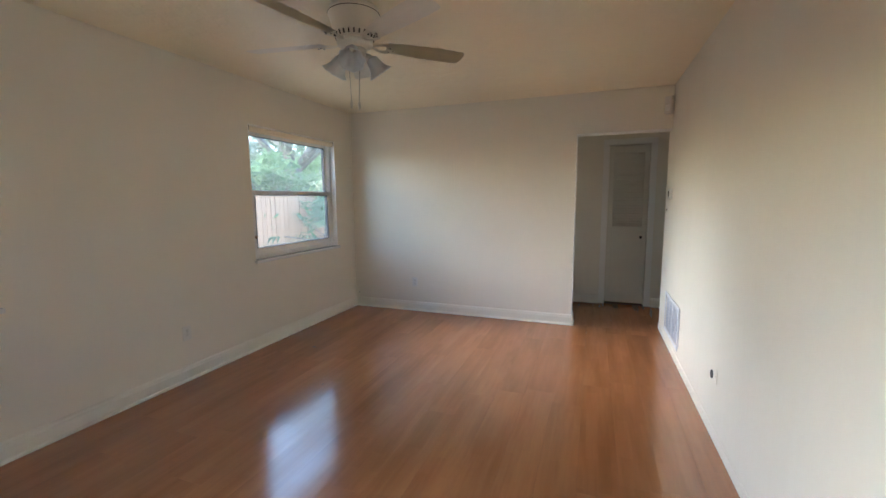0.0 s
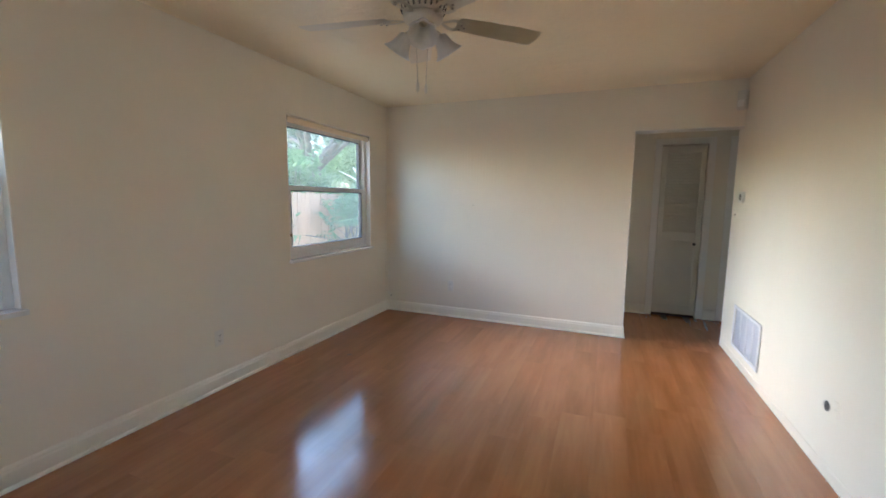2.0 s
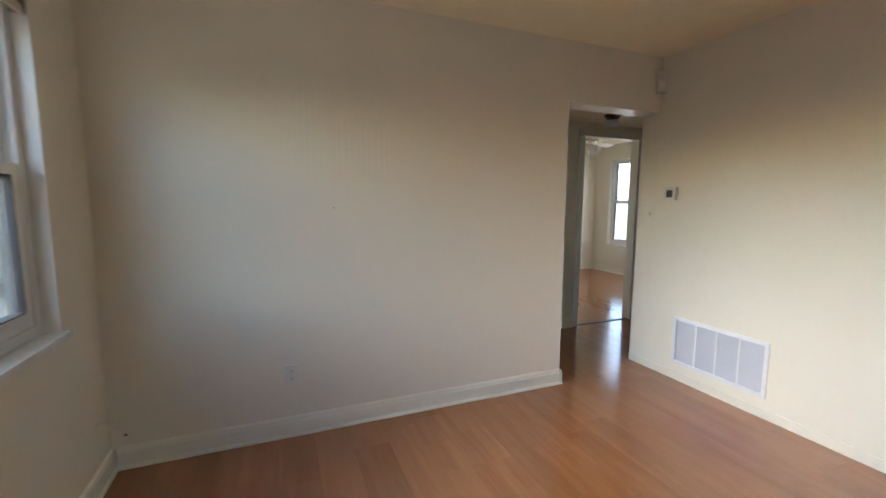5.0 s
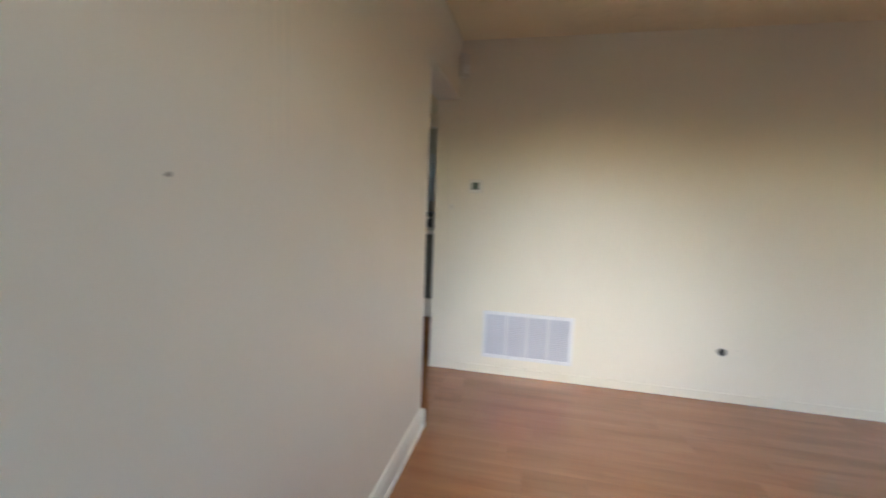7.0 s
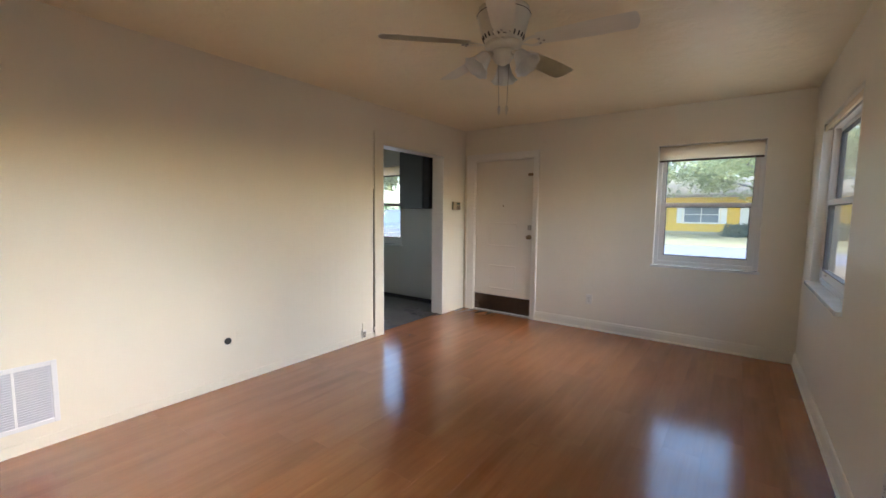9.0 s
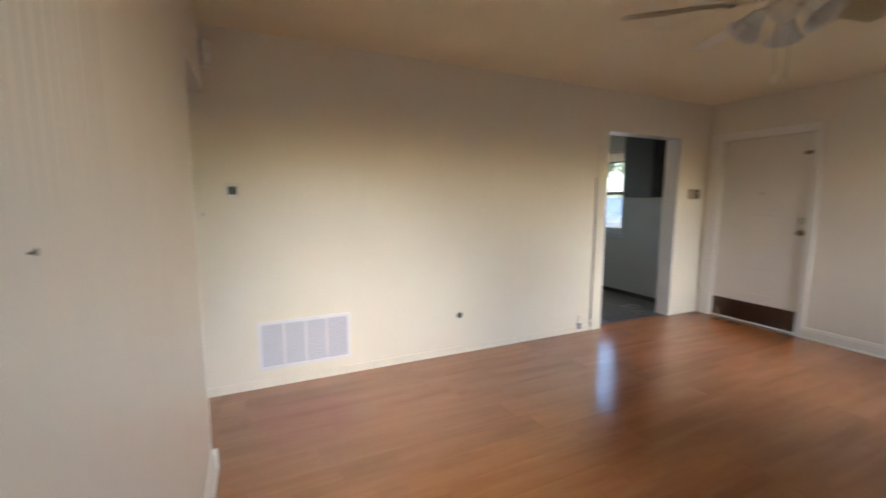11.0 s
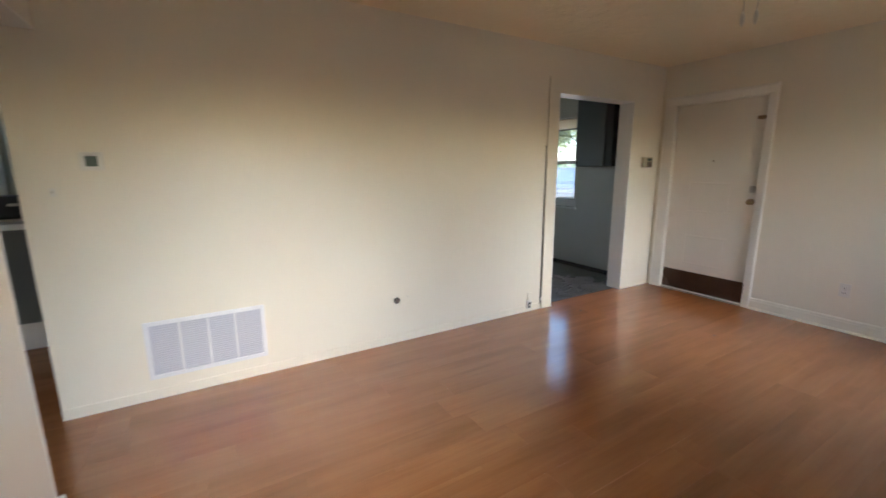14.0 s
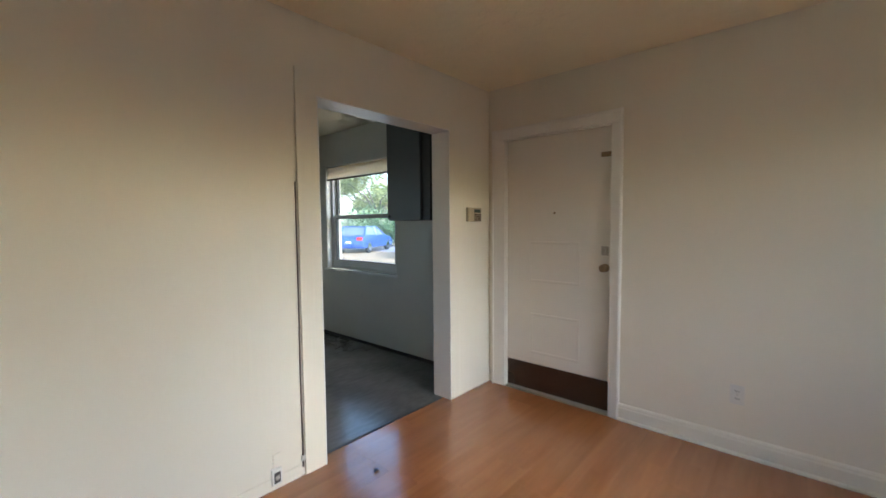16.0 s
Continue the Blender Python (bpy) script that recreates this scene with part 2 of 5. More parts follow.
BLACK = surface("black_plastic", (0.02, 0.02, 0.022), 0.4, vary=0.2, bump=0.0)
DISPLAY = surface("grey_green_display", (0.10, 0.13, 0.11), 0.18, vary=0.1, bump=0.0)
KEYPAD = surface("tan_keypad_case", (0.46, 0.39, 0.28), 0.45, vary=0.08, bump=0.02)
LEAFBROWN = surface("dry_leaf", (0.06, 0.035, 0.02), 0.8, vary=0.3, large=40, bump=0.2)
FLOOR = laminate()
KFLOOR = vinyl()
GLASS = window_glass("window_glass", 0.018)
# stronger haze veil for the street side
HAZY_GLASS = window_glass("hazy_window_glass", 0.03)
m, nt, p = nodes_of("frosted_lamp_glass")
p.inputs["Base Color"].default_value, p.inputs["Roughness"].default_value = (0.82, 0.82, 0.78, 1), 0.35
p.inputs["Transmission Weight"].default_value = 0.25
bumped(nt, p, noise_tex(nt, mapped(nt), 60.0), 0.2, 0.002)
FROST = m
GROUND = ground_mat()
ROAD = surface("pale_worn_asphalt", (0.30, 0.29, 0.335), 0.9, vary=0.12, large=0.6, fine=30, bump=0.4, depth=0.01)
DIRT = surface("orange_sandy_verge", (0.42, 0.28, 0.16), 0.95, vary=0.2, large=0.8, fine=12, bump=0.5, depth=0.02)
LAWN = surface("dry_lawn", (0.44, 0.39, 0.20), 0.95, vary=0.3, large=0.5, fine=16, bump=0.6, depth=0.03)
FENCE = surface("weathered_pine_fence", (0.52, 0.33, 0.22), 0.85, vary=0.22, large=3.0, fine=30, bump=0.3, jitter=True, stretch=(1, 1, 0.12), depth=0.004)
BARK = surface("grey_bark", (0.23, 0.20, 0.18), 0.95, vary=0.35, large=5, fine=25, bump=0.9, stretch=(1, 1, 0.35), depth=0.03)
PALEBARK = surface("pale_bark", (0.78, 0.76, 0.70), 0.9, vary=0.25, large=7, fine=35, bump=0.5, stretch=(1, 1, 0.4), depth=0.01)
OAKLEAF = foliage("oak_leaves", (0.10, 0.145, 0.10), (0.25, 0.31, 0.21))
BUSHLEAF = foliage("shrub_leaves", (0.12, 0.21, 0.10), (0.30, 0.42, 0.21))
PALMLEAF = foliage("palmetto_leaves", (0.10, 0.18, 0.10), (0.25, 0.36, 0.21))
DRYLEAF = foliage("dry_grass", (0.40, 0.28, 0.15), (0.62, 0.46, 0.27))
STREETLEAF = foliage("street_tree_leaves", (0.26, 0.30, 0.12), (0.52, 0.54, 0.27), 0.5)
YELLOW = surface("ochre_house_paint", (0.84, 0.53, 0.07), 0.8, vary=0.08, large=0.8, fine=20, bump=0.2)
SHINGLE = surface("brown_roof_shingles", (0.20, 0.13, 0.09), 0.9, vary=0.2, large=2.0, fine=14, bump=0.5, stretch=(1, 1, 4), depth=0.02)
PALESHINGLE = surface("pale_tan_shingles", (0.44, 0.37, 0.29), 0.9, vary=0.2, large=2.0, fine=14, bump=0.5, stretch=(1, 1, 4), depth=0.02)
PANEDARK = surface("dark_house_glass", (0.16, 0.20, 0.24), 0.12, vary=0.2, large=1.0, bump=0.0)
BLUECAR = surface("blue_car_paint", (0.03, 0.10, 0.42), 0.22, 0.2, vary=0.06, bump=0.0, coat=0.6)
SILVERCAR = surface("silver_car_paint", (0.30, 0.31, 0.33), 0.25, 0.5, vary=0.05, bump=0.0, coat=0.6)
TYRE = surface("tyre_rubber", (0.02, 0.02, 0.02), 0.85, vary=0.2, bump=0.1)
REDLENS = surface("red_tail_lens", (0.50, 0.02, 0.02), 0.2, vary=0.1, bump=0.0)
CHROME = surface("chrome", (0.75, 0.75, 0.76), 0.12, 1.0, vary=0.05, bump=0.0)


# ---- building helpers ----
def mesh_from(name, bm, mat):
    me = bpy.data.meshes.new(name)
    bmesh.ops.recalc_face_normals(bm, faces=bm.faces)
    bm.to_mesh(me)
    bm.free()
    me.materials.append(mat)
    return me


def shade_smooth(me, on=True):
    me.polygons.foreach_set("use_smooth", [on] * len(me.polygons))
    return me


def part(name, bm, mat, parent=None, label="", smooth=False):
    me = mesh_from(name, bm, mat)
    if smooth:
        shade_smooth(me)
    ob = new(name, me)
    if parent is not None:
        ob.parent = parent
    return tagged(ob, label)


def shared(name, me, parent, at):
    ob = new(name, me)
    ob.parent = parent
    ob.matrix_basis = at
    return ob


def thing(name, label, category, at=Matrix(), group="", kind=""):
    ob = new(name)
    ob.empty_display_size = 0.1
    ob.matrix_basis = at
    return tagged(ob, label, category, group, kind)


def bx(bm, x0, y0, z0, x1, y1, z1, r=0.0):
    """A block from corner to corner, its edges rounded by r."""
    made = bmesh.ops.create_cube(bm, size=1)["verts"]
    for v in made:
        v.co = Vector(((x0 + x1) / 2 + v.co.x * (x1 - x0), (y0 + y1) / 2 + v.co.y * (y1 - y0), (z0 + z1) / 2 + v.co.z * (z1 - z0)))
    if r:
        edges = list({e for v in made for e in v.link_edges})
        bmesh.ops.bevel(bm, geom=edges, offset=r, segments=2, profile=0.6, affect="EDGES")
    return bm


def block(*a):
    return bx(bmesh.new(), *a)


def ring(bm, x0, z0, x1, z1, w, y0, y1, wb=None, wt=None, r=0.003):
    """A picture-frame of four bars in the local XZ plane."""
    wb, wt = wb or w, wt or w
    bx(bm, x0, y0, z0, x0 + w, y1, z1, r)
    bx(bm, x1 - w, y0, z0, x1, y1, z1, r)
    bx(bm, x0 + w, y0, z0, x1 - w, y1, z0 + wb, r)
    bx(bm, x0 + w, y0, z1 - wt, x1 - w, y1, z1, r)
    return bm


def lathe(bm, profile, segs=32, at=(0, 0, 0), scallop=0.0, lobes=0):
    """Turns a profile of (radius, height) round the local Z axis."""
    rows = []
    for i, (r, z) in enumerate(profile):
        row = []
        for k in range(segs):
            a = 2 * math.pi * k / segs
            rr = r * (1 + (scallop * (i / max(1, len(profile) - 1)) * math.cos(lobes * a) if lobes else 0))
            row.append(bm.verts.new((at[0] + rr * math.cos(a), at[1] + rr * math.sin(a), at[2] + z)))
        rows.append(row)
    for a, b in zip(rows, rows[1:]):
        for k in range(segs):
            bm.faces.new((a[k], a[(k + 1) % segs], b[(k + 1) % segs], b[k]))
    for row in (rows[0], rows[-1]):
        if (row[0].co - row[segs // 2].co).length > 1e-5:
            bm.faces.new(row)
    return bm


def tube(bm, points, radii, segs=8):
    """A tapered tube along a line of points."""
    rows, pts = [], [Vector(q) for q in points]
    for i, q in enumerate(pts):
        d = (pts[min(i + 1, len(pts) - 1)] - pts[max(i - 1, 0)]).normalized()
        side = d.cross(Vector((0.31, 0.87, 0.39))).normalized()
        up = d.cross(side)
        rows.append([bm.verts.new(q + (side * math.cos(2 * math.pi * k / segs) + up * math.sin(2 * math.pi * k / segs)) * radii[i]) for k in range(segs)])
    for a, b in zip(rows, rows[1:]):
        for k in range(segs):
            bm.faces.new((a[k], a[(k + 1) % segs], b[(k + 1) % segs], b[k]))
    bm.faces.new(rows[0])
    bm.faces.new(rows[-1])
    return bm


def wall(name, axis, a0, a1, u0, u1, z0, z1, holes=(), mat=None):
    """A solid wall a0..a1 thick along axis, u0..u1 long, with openings (u0, u1, z0, z1) right through it."""
    us = sorted({u0, u1, *[h[0] for h in holes], *[h[1] for h in holes]})
    zs = sorted({z0, z1, *[h[2] for h in holes], *[h[3] for h in holes]})
    us, zs = [u for u in us if u0 <= u <= u1], [z for z in zs if z0 <= z <= z1]

    def solid(i, k):
        if not (0 <= i < len(us) - 1 and 0 <= k < len(zs) - 1):
            return False
        u, z = (us[i] + us[i + 1]) / 2, (zs[k] + zs[k + 1]) / 2
        return not any(h[0] < u < h[1] and h[2] < z < h[3] for h in holes)

    bm, cache = bmesh.new(), {}

    def vert(a, u, z):
        key = (a, u, z)
        if key not in cache:
            cache[key] = bm.verts.new((a, u, z) if axis == "x" else (u, a, z))
        return cache[key]

    for i in range(len(us) - 1):
        for k in range(len(zs) - 1):
            if not solid(i, k):
                continue
            p0, p1, q0, q1 = us[i], us[i + 1], zs[k], zs[k + 1]
            for a in (a0, a1):
                bm.faces.new([vert(a, p0, q0), vert(a, p1, q0), vert(a, p1, q1), vert(a, p0, q1)])
            for (di, dk), (e0, e1) in (((-1, 0), ((p0, q0), (p0, q1))), ((1, 0), ((p1, q0), (p1, q1))), ((0, -1), ((p0, q0), (p1, q0))), ((0, 1), ((p0, q1), (p1, q1)))):
                if not solid(i + di, k + dk):
                    bm.faces.new([vert(a0, *e0), vert(a1, *e0), vert(a1, *e1), vert(a0, *e1)])
    return tagged(part(name, bm, mat or WALL), kind="structure")


def run(bm, p0, p1, inward, profile):
    """Draws a moulding profile (depth, height) along a wall line from p0 to p1."""
    p0, p1, n = Vector((*p0, 0)), Vector((*p1, 0)), Vector((*inward, 0))
    rows = [[bm.verts.new(q + n * d + Vector((0, 0, h))) for d, h in profile] for q in (p0, p1)]
    c = len(profile)
    for k in range(c):
        bm.faces.new((rows[0][k], rows[0][(k + 1) % c], rows[1][(k + 1) % c], rows[1][k]))
    bm.faces.new(rows[0])
    bm.faces.new(rows[1])
    return bm


W, L, C = 3.635, 5.222, 2.475       # inner width, length and height of the living room
E2 = 3.805                          # far face of the east partition
BASE = [(0, 0), (0.026, 0), (0.024, 0.012), (0.017, 0.020), (0.016, 0.085), (0.012, 0.095), (0.012, 0.103), (0.006, 0.114), (0, 0.116)]

# ---- structure: walls ----
wall("wall_west", "x", -0.142, 0.0, -0.20, 9.70, -0.20, 2.60, [(3.535, 4.842, 0.838, 2.084), (0.462, 1.770, 0.838, 2.084)])
wall("wall_south", "y", -0.20, 0.0, 0.0, 6.60, -0.20, 2.60, [(0.320, 1.228, 0.830, 2.078), (2.600, 3.475, 0.0, 2.055), (4.800, 6.080, 0.838, 2.085)])
wall("wall_east", "x", W, E2, 0.0, 5.395, 0.0, 2.60, [(0.517, 1.642, 0.0, 2.075)])
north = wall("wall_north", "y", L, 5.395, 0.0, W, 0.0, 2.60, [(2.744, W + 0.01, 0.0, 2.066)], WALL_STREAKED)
wall("wall_hall_west", "x", 2.10, 2.20, 5.395, 6.34, 0.0, 2.60)
wall("wall_hall_north", "y", 6.34, 6.44, 0.0, 6.90, 0.0, 2.60, [(3.105, 3.580, 0.0, 2.06), (3.86, 4.62, 0.0, 2.062)])
wall("wall_hall_east", "x", 4.72, 4.82, 5.395, 6.34, 0.0, 2.60, [(5.47, 6.26, 0.0, 2.072)])
wall("wall_kitchen_north", "y", 5.295, 5.395, E2, 6.90, 0.0, 2.60, [], KWALL)
wall("wall_kitchen_east", "x", 6.40, 6.60, 0.0, 5.295, -0.20, 2.60, [(2.0, 3.2, 0.95, 2.08)], KWALL)
wall("wall_outer_east", "x", 6.90, 7.10, 5.295, 9.70, -0.20, 2.60, [(5.56, 6.29, 1.33, 2.07), (6.7, 9.1, 0.55, 2.20)])
wall("wall_bedroom_west", "x", 3.60, 3.70, 6.44, 9.50, 0.0, 2.60)
wall("wall_outer_north", "y", 9.50, 9.70, 0.0, 7.10, -0.20, 2.60, [(4.2, 5.3, 1.0, 2.12)])
wall("wall_kitchen_lining", "y", 0.003, 0.012, E2, 6.40, 0.0, C, [(4.800, 6.080, 0.838, 2.085)], KWALL)

# upright runs of thick paint on the north wall; paler colour carries their grazing sheen
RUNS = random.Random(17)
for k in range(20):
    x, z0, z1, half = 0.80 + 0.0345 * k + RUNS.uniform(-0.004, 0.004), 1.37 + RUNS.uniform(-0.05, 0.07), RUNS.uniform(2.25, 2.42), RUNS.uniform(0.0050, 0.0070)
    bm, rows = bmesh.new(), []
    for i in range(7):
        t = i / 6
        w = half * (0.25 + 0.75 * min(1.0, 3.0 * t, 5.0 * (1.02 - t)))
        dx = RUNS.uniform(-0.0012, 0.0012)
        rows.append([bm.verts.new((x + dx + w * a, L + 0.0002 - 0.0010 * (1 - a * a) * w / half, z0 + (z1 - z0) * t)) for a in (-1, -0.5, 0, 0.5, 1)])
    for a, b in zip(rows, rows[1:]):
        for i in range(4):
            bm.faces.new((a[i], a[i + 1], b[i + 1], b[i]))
    part("paint_run", bm, RUNSHEEN, north, "glossy run of paint, paler than the wall for its window sheen", True)

# ---- structure: floors and ceilings ----
tagged(part("ceiling", block(0, 0, C, E2 - 0.06, L + 0.06, 2.60), CEIL), kind="structure")
tagged(part("ceiling_hall", block(2.2, 5.395, 2.20, 4.72, 6.34, 2.60), CEIL), kind="structure")
tagged(part("ceiling_kitchen", block(E2, 0.012, C, 6.40, 5.295, 2.60), CEIL), kind="structure")
tagged(part("ceiling_back_room", block(4.82, 5.395, C, 6.90, 6.34, 2.60), CEIL), kind="structure")
tagged(part("ceiling_bedroom", block(3.70, 6.44, C, 6.90, 9.50, 2.60), CEIL), kind="structure")
roof = bmesh.new()
for x0, x1, y0, y1 in ((-0.75, 7.65, -0.75, 10.2),):
    lo = [roof.verts.new(q) for q in ((x0, y0, 2.62), (x1, y0, 2.62), (x1, y1, 2.62), (x0, y1, 2.62))]
    mid = [roof.verts.new(q) for q in ((x0, y0, 2.78), (x1, y0, 2.78), (x1, y1, 2.78), (x0, y1, 2.78))]
    cx = (x0 + x1) / 2
    top = [roof.verts.new((cx, y0 + 3.6, 4.3)), roof.verts.new((cx, y1 - 3.6, 4.3))]
    roof.faces.new(lo)
    for k in range(4):
        roof.faces.new((lo[k], lo[(k + 1) % 4], mid[(k + 1) % 4], mid[k]))
    roof.faces.new((mid[0], mid[1], top[0]))
    roof.faces.new((mid[1], mid[2], top[1], top[0]))
    roof.faces.new((mid[2], mid[3], top[1]))
    roof.faces.new((mid[3], mid[0], top[0], top[1]))
tagged(part("roof", roof, SHINGLE), kind="structure")

floor = tagged(part("floor", block(-0.0, 0.0, -0.20, 6.90, 9.50, -0.010), SUBFLOOR), kind="structure")
tagged(part("floor_kitchen", block(E2 - 0.075, 0.012, -0.010, 6.40, 5.295, 0.001), KFLOOR), kind="structure")
tagged(part("floor_bedroom", block(3.70, 6.36, -0.010, 6.90, 9.50, -0.001), FLOOR), kind="structure")
tagged(part("floor_back_room", block(4.78, 5.395, -0.010, 6.90, 6.34, -0.001), FLOOR), kind="structure")

# ---- trim ----
def trim(name, bm, mat=TRIM, label=""):
    return tagged(part(name, bm, mat), label, kind="structure")


trim("baseboard_west", run(bmesh.new(), (0, 0), (0, L), (1, 0), BASE), BASEPAINT)
trim("baseboard_north", run(bmesh.new(), (0.026, L), (2.744, L), (0, -1), BASE), BASEPAINT)
trim("baseboard_north_end", run(bmesh.new(), (2.744, L - 0.026), (2.744, 5.395), (1, 0), BASE), BASEPAINT)
trim("baseboard_south", run(bmesh.new(), (0.026, 0), (2.538, 0), (0, 1), BASE), BASEPAINT)
trim("baseboard_hall", run(bmesh.new(), (2.2, 6.34), (3.03, 6.34), (0, -1), BASE), BASEPAINT)
trim("baseboard_hall_short", run(bmesh.new(), (3.655, 6.34), (3.785, 6.34), (0, -1), BASE), BASEPAINT)
trim("baseboard_bedroom_north", run(bmesh.new(), (3.70, 9.50), (6.90, 9.50), (0, -1), BASE), BASEPAINT)
trim("baseboard_bedroom_east", run(bmesh.new(), (6.90, 6.44), (6.90, 9.474), (-1, 0), BASE), BASEPAINT)
trim("base_strip_east", run(bmesh.new(), (W, 1.79), (W, 5.395), (-1, 0), [(0, 0), (0.004, 0), (0.004, 0.062), (0, 0.066)]), WALL)
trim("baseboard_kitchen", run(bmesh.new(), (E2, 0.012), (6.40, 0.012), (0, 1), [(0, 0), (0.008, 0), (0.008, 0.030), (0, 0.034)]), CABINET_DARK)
# jamb lining at the free end of the north wall, and the lintel's edge over the hall opening
trim("trim_hall_jamb", block(2.744, L - 0.003, 0.116, 2.750, 5.398, 2.060, 0.002))
trim("trim_hall_head", block(2.744, L - 0.003, 2.060, W, 5.398, 2.066, 0.002))
# casing of the kitchen opening
trim("trim_kitchen_casing", block(W - 0.014, 1.642, 0.0, W, 1.768, 2.20, 0.003), WALL)
trim("trim_kitchen_jamb_north", block(W - 0.014, 1.634, 0.0, E2 + 0.004, 1.642, 2.067, 0.002))
trim("trim_kitchen_jamb_south", block(W - 0.004, 0.517, 0.0, E2 + 0.004, 0.525, 2.067, 0.002))
trim("trim_kitchen_head", block(W - 0.004, 0.517, 2.067, E2 + 0.004, 1.642, 2.075, 0.002))
trim("trim_kitchen_threshold", block(W + 0.075, 0.525, -0.006, W + 0.095, 1.634, 0.004, 0.002), GASKET)
# casings in the hall
for nm, x0, x1 in (("trim_closet_casing", 3.105, 3.580), ("trim_bedroom_casing", 3.86, 4.62)):
    cas = bmesh.new()
    bx(cas, x0 - 0.072, 6.326, 0, x0, 6.34, 2.06, 0.004)
    bx(cas, x1, 6.326, 0, x1 + 0.072, 6.34, 2.06, 0.004)
    bx(cas, x0 - 0.072, 6.324, 2.06, x1 + 0.072, 6.34, 2.132, 0.004)
    trim(nm, cas)
trim("trim_bedroom_threshold", block(3.86, 6.345, -0.004, 4.62, 6.385, 0.006, 0.003), HEM)
closet = bmesh.new()
bx(closet, 3.0, 6.62, 0, 3.68, 6.64, 2.3)
trim("wall_closet_back", closet, WALL)


# ---- windows ----
def window(name, w, h, at, depth=0.20, latches=True, glass=GLASS):
    """A white single-hung window: local X across, Y out of the room, Z up from the sill's top; the inner wall face is Y = 0."""
    top = thing(name, "", "", at, kind="structure")
    f = ring(bmesh.new(), -w / 2, 0, w / 2, h, 0.042, 0.055, 0.135, 0.04, 0.05)
    part("window_frame", f, VINYL_FRAME, top)
    rv = bmesh.new()
    for s in (-1, 1):
        bx(rv, min(s * w / 2, s * (w / 2 - 0.006)), -0.002, 0.0, max(s * w / 2, s * (w / 2 - 0.006)), 0.055, h, 0.0015)
    bx(rv, -w / 2 + 0.006, -0.002, h - 0.006, w / 2 - 0.006, 0.055, h, 0.0015)
    part("reveal", rv, TRIM, top)
    mid = h * 0.505
    iw = w / 2 - 0.042
    up = part("upper_sash", ring(bmesh.new(), -iw, mid - 0.02, iw, h - 0.05, 0.038, 0.098, 0.128, 0.035, 0.035), VINYL_FRAME, top)
    part("gasket", ring(bmesh.new(), -iw + 0.038, mid + 0.015, iw - 0.038, h - 0.085, 0.005, 0.094, 0.130, r=0.001), GASKET, up)
    pane = part("pane", block(-iw + 0.038, 0.110, mid + 0.015, iw - 0.038, 0.114, h - 0.085), glass, up)
    pane.visible_shadow = False
    lo = part("lower_sash", ring(bmesh.new(), -iw, 0.04, iw, mid + 0.022, 0.052, 0.060, 0.094, 0.062, 0.042), VINYL_FRAME, top)
    part("gasket", ring(bmesh.new(), -iw + 0.052, 0.102, iw - 0.052, mid - 0.02, 0.006, 0.056, 0.0945, r=0.001), GASKET, lo)
    pane = part("pane", block(-iw + 0.052, 0.074, 0.102, iw - 0.052, 0.078, mid - 0.02), glass, lo)
    pane.visible_shadow = False
    for s in (-1, 1):
        part("weather_strip", bx(bmesh.new(), s * (iw - 0.0025) - 0.0025, 0.0955, 0.042, s * (iw - 0.0025) + 0.0025, 0.1345, mid - 0.022, 0.001), GASKET, top, "black weather strip")
    if latches:
        for s in (-1, 1):
            lift = bmesh.new()
            bx(lift, s * iw * 0.66 - 0.045, 0.046, 0.080, s * iw * 0.66 + 0.045, 0.062, 0.090, 0.003)
            part("lift_handle", lift, VINYL_FRAME, lo)
    return top


def sill(name, w, at):
    bm = bx(bmesh.new(), -w / 2 - 0.012, -0.034, -0.026, w / 2 + 0.012, 0.060, 0.001, 0.004)
    ob = tagged(part(name, bm, MARBLE), kind="structure")
    ob.matrix_basis = at
    return ob


south_in = lambda x, z: pose(x, 0, z, 0, 0, 180)      # seen from the room, a window in the south wall
west_in = lambda y, z: pose(0, y, z, 0, 0, 90)
east_in = lambda x, y, z: pose(x, y, z, 0, 0, -90)
window("window_1", 1.307, 1.246, west_in(4.1885, 0.838))
window("window_2", 1.308, 1.246, west_in(1.116, 0.838))
window("window_3", 0.908, 1.248, south_in(0.774, 0.830), glass=HAZY_GLASS)
window("window_4", 1.280, 1.247, south_in(5.44, 0.838), glass=HAZY_GLASS)
window("window_5", 0.73, 0.74, east_in(6.90, 5.925, 1.33), latches=False)
# out of view, made this large to let more light into the bedroom
window("window_6", 2.40, 1.65, east_in(6.90, 7.90, 0.55), latches=False)
window("window_7", 1.20, 1.13, east_in(6.40, 2.60, 0.95), latches=False)
# unseen north window, added only to light the bedroom
window("window_bedroom_fill", 1.10, 1.12, pose(4.75, 9.5, 1.0), latches=False)
sill("window_sill_1", 1.307, west_in(4.1885, 0.838))
sill("window_sill_2", 1.308, west_in(1.116, 0.838))
sill("window_sill_3", 0.908, south_in(0.774, 0.830))
sill("window_sill_4", 1.280, south_in(5.44, 0.838) @ pose(0, -0.012, 0))


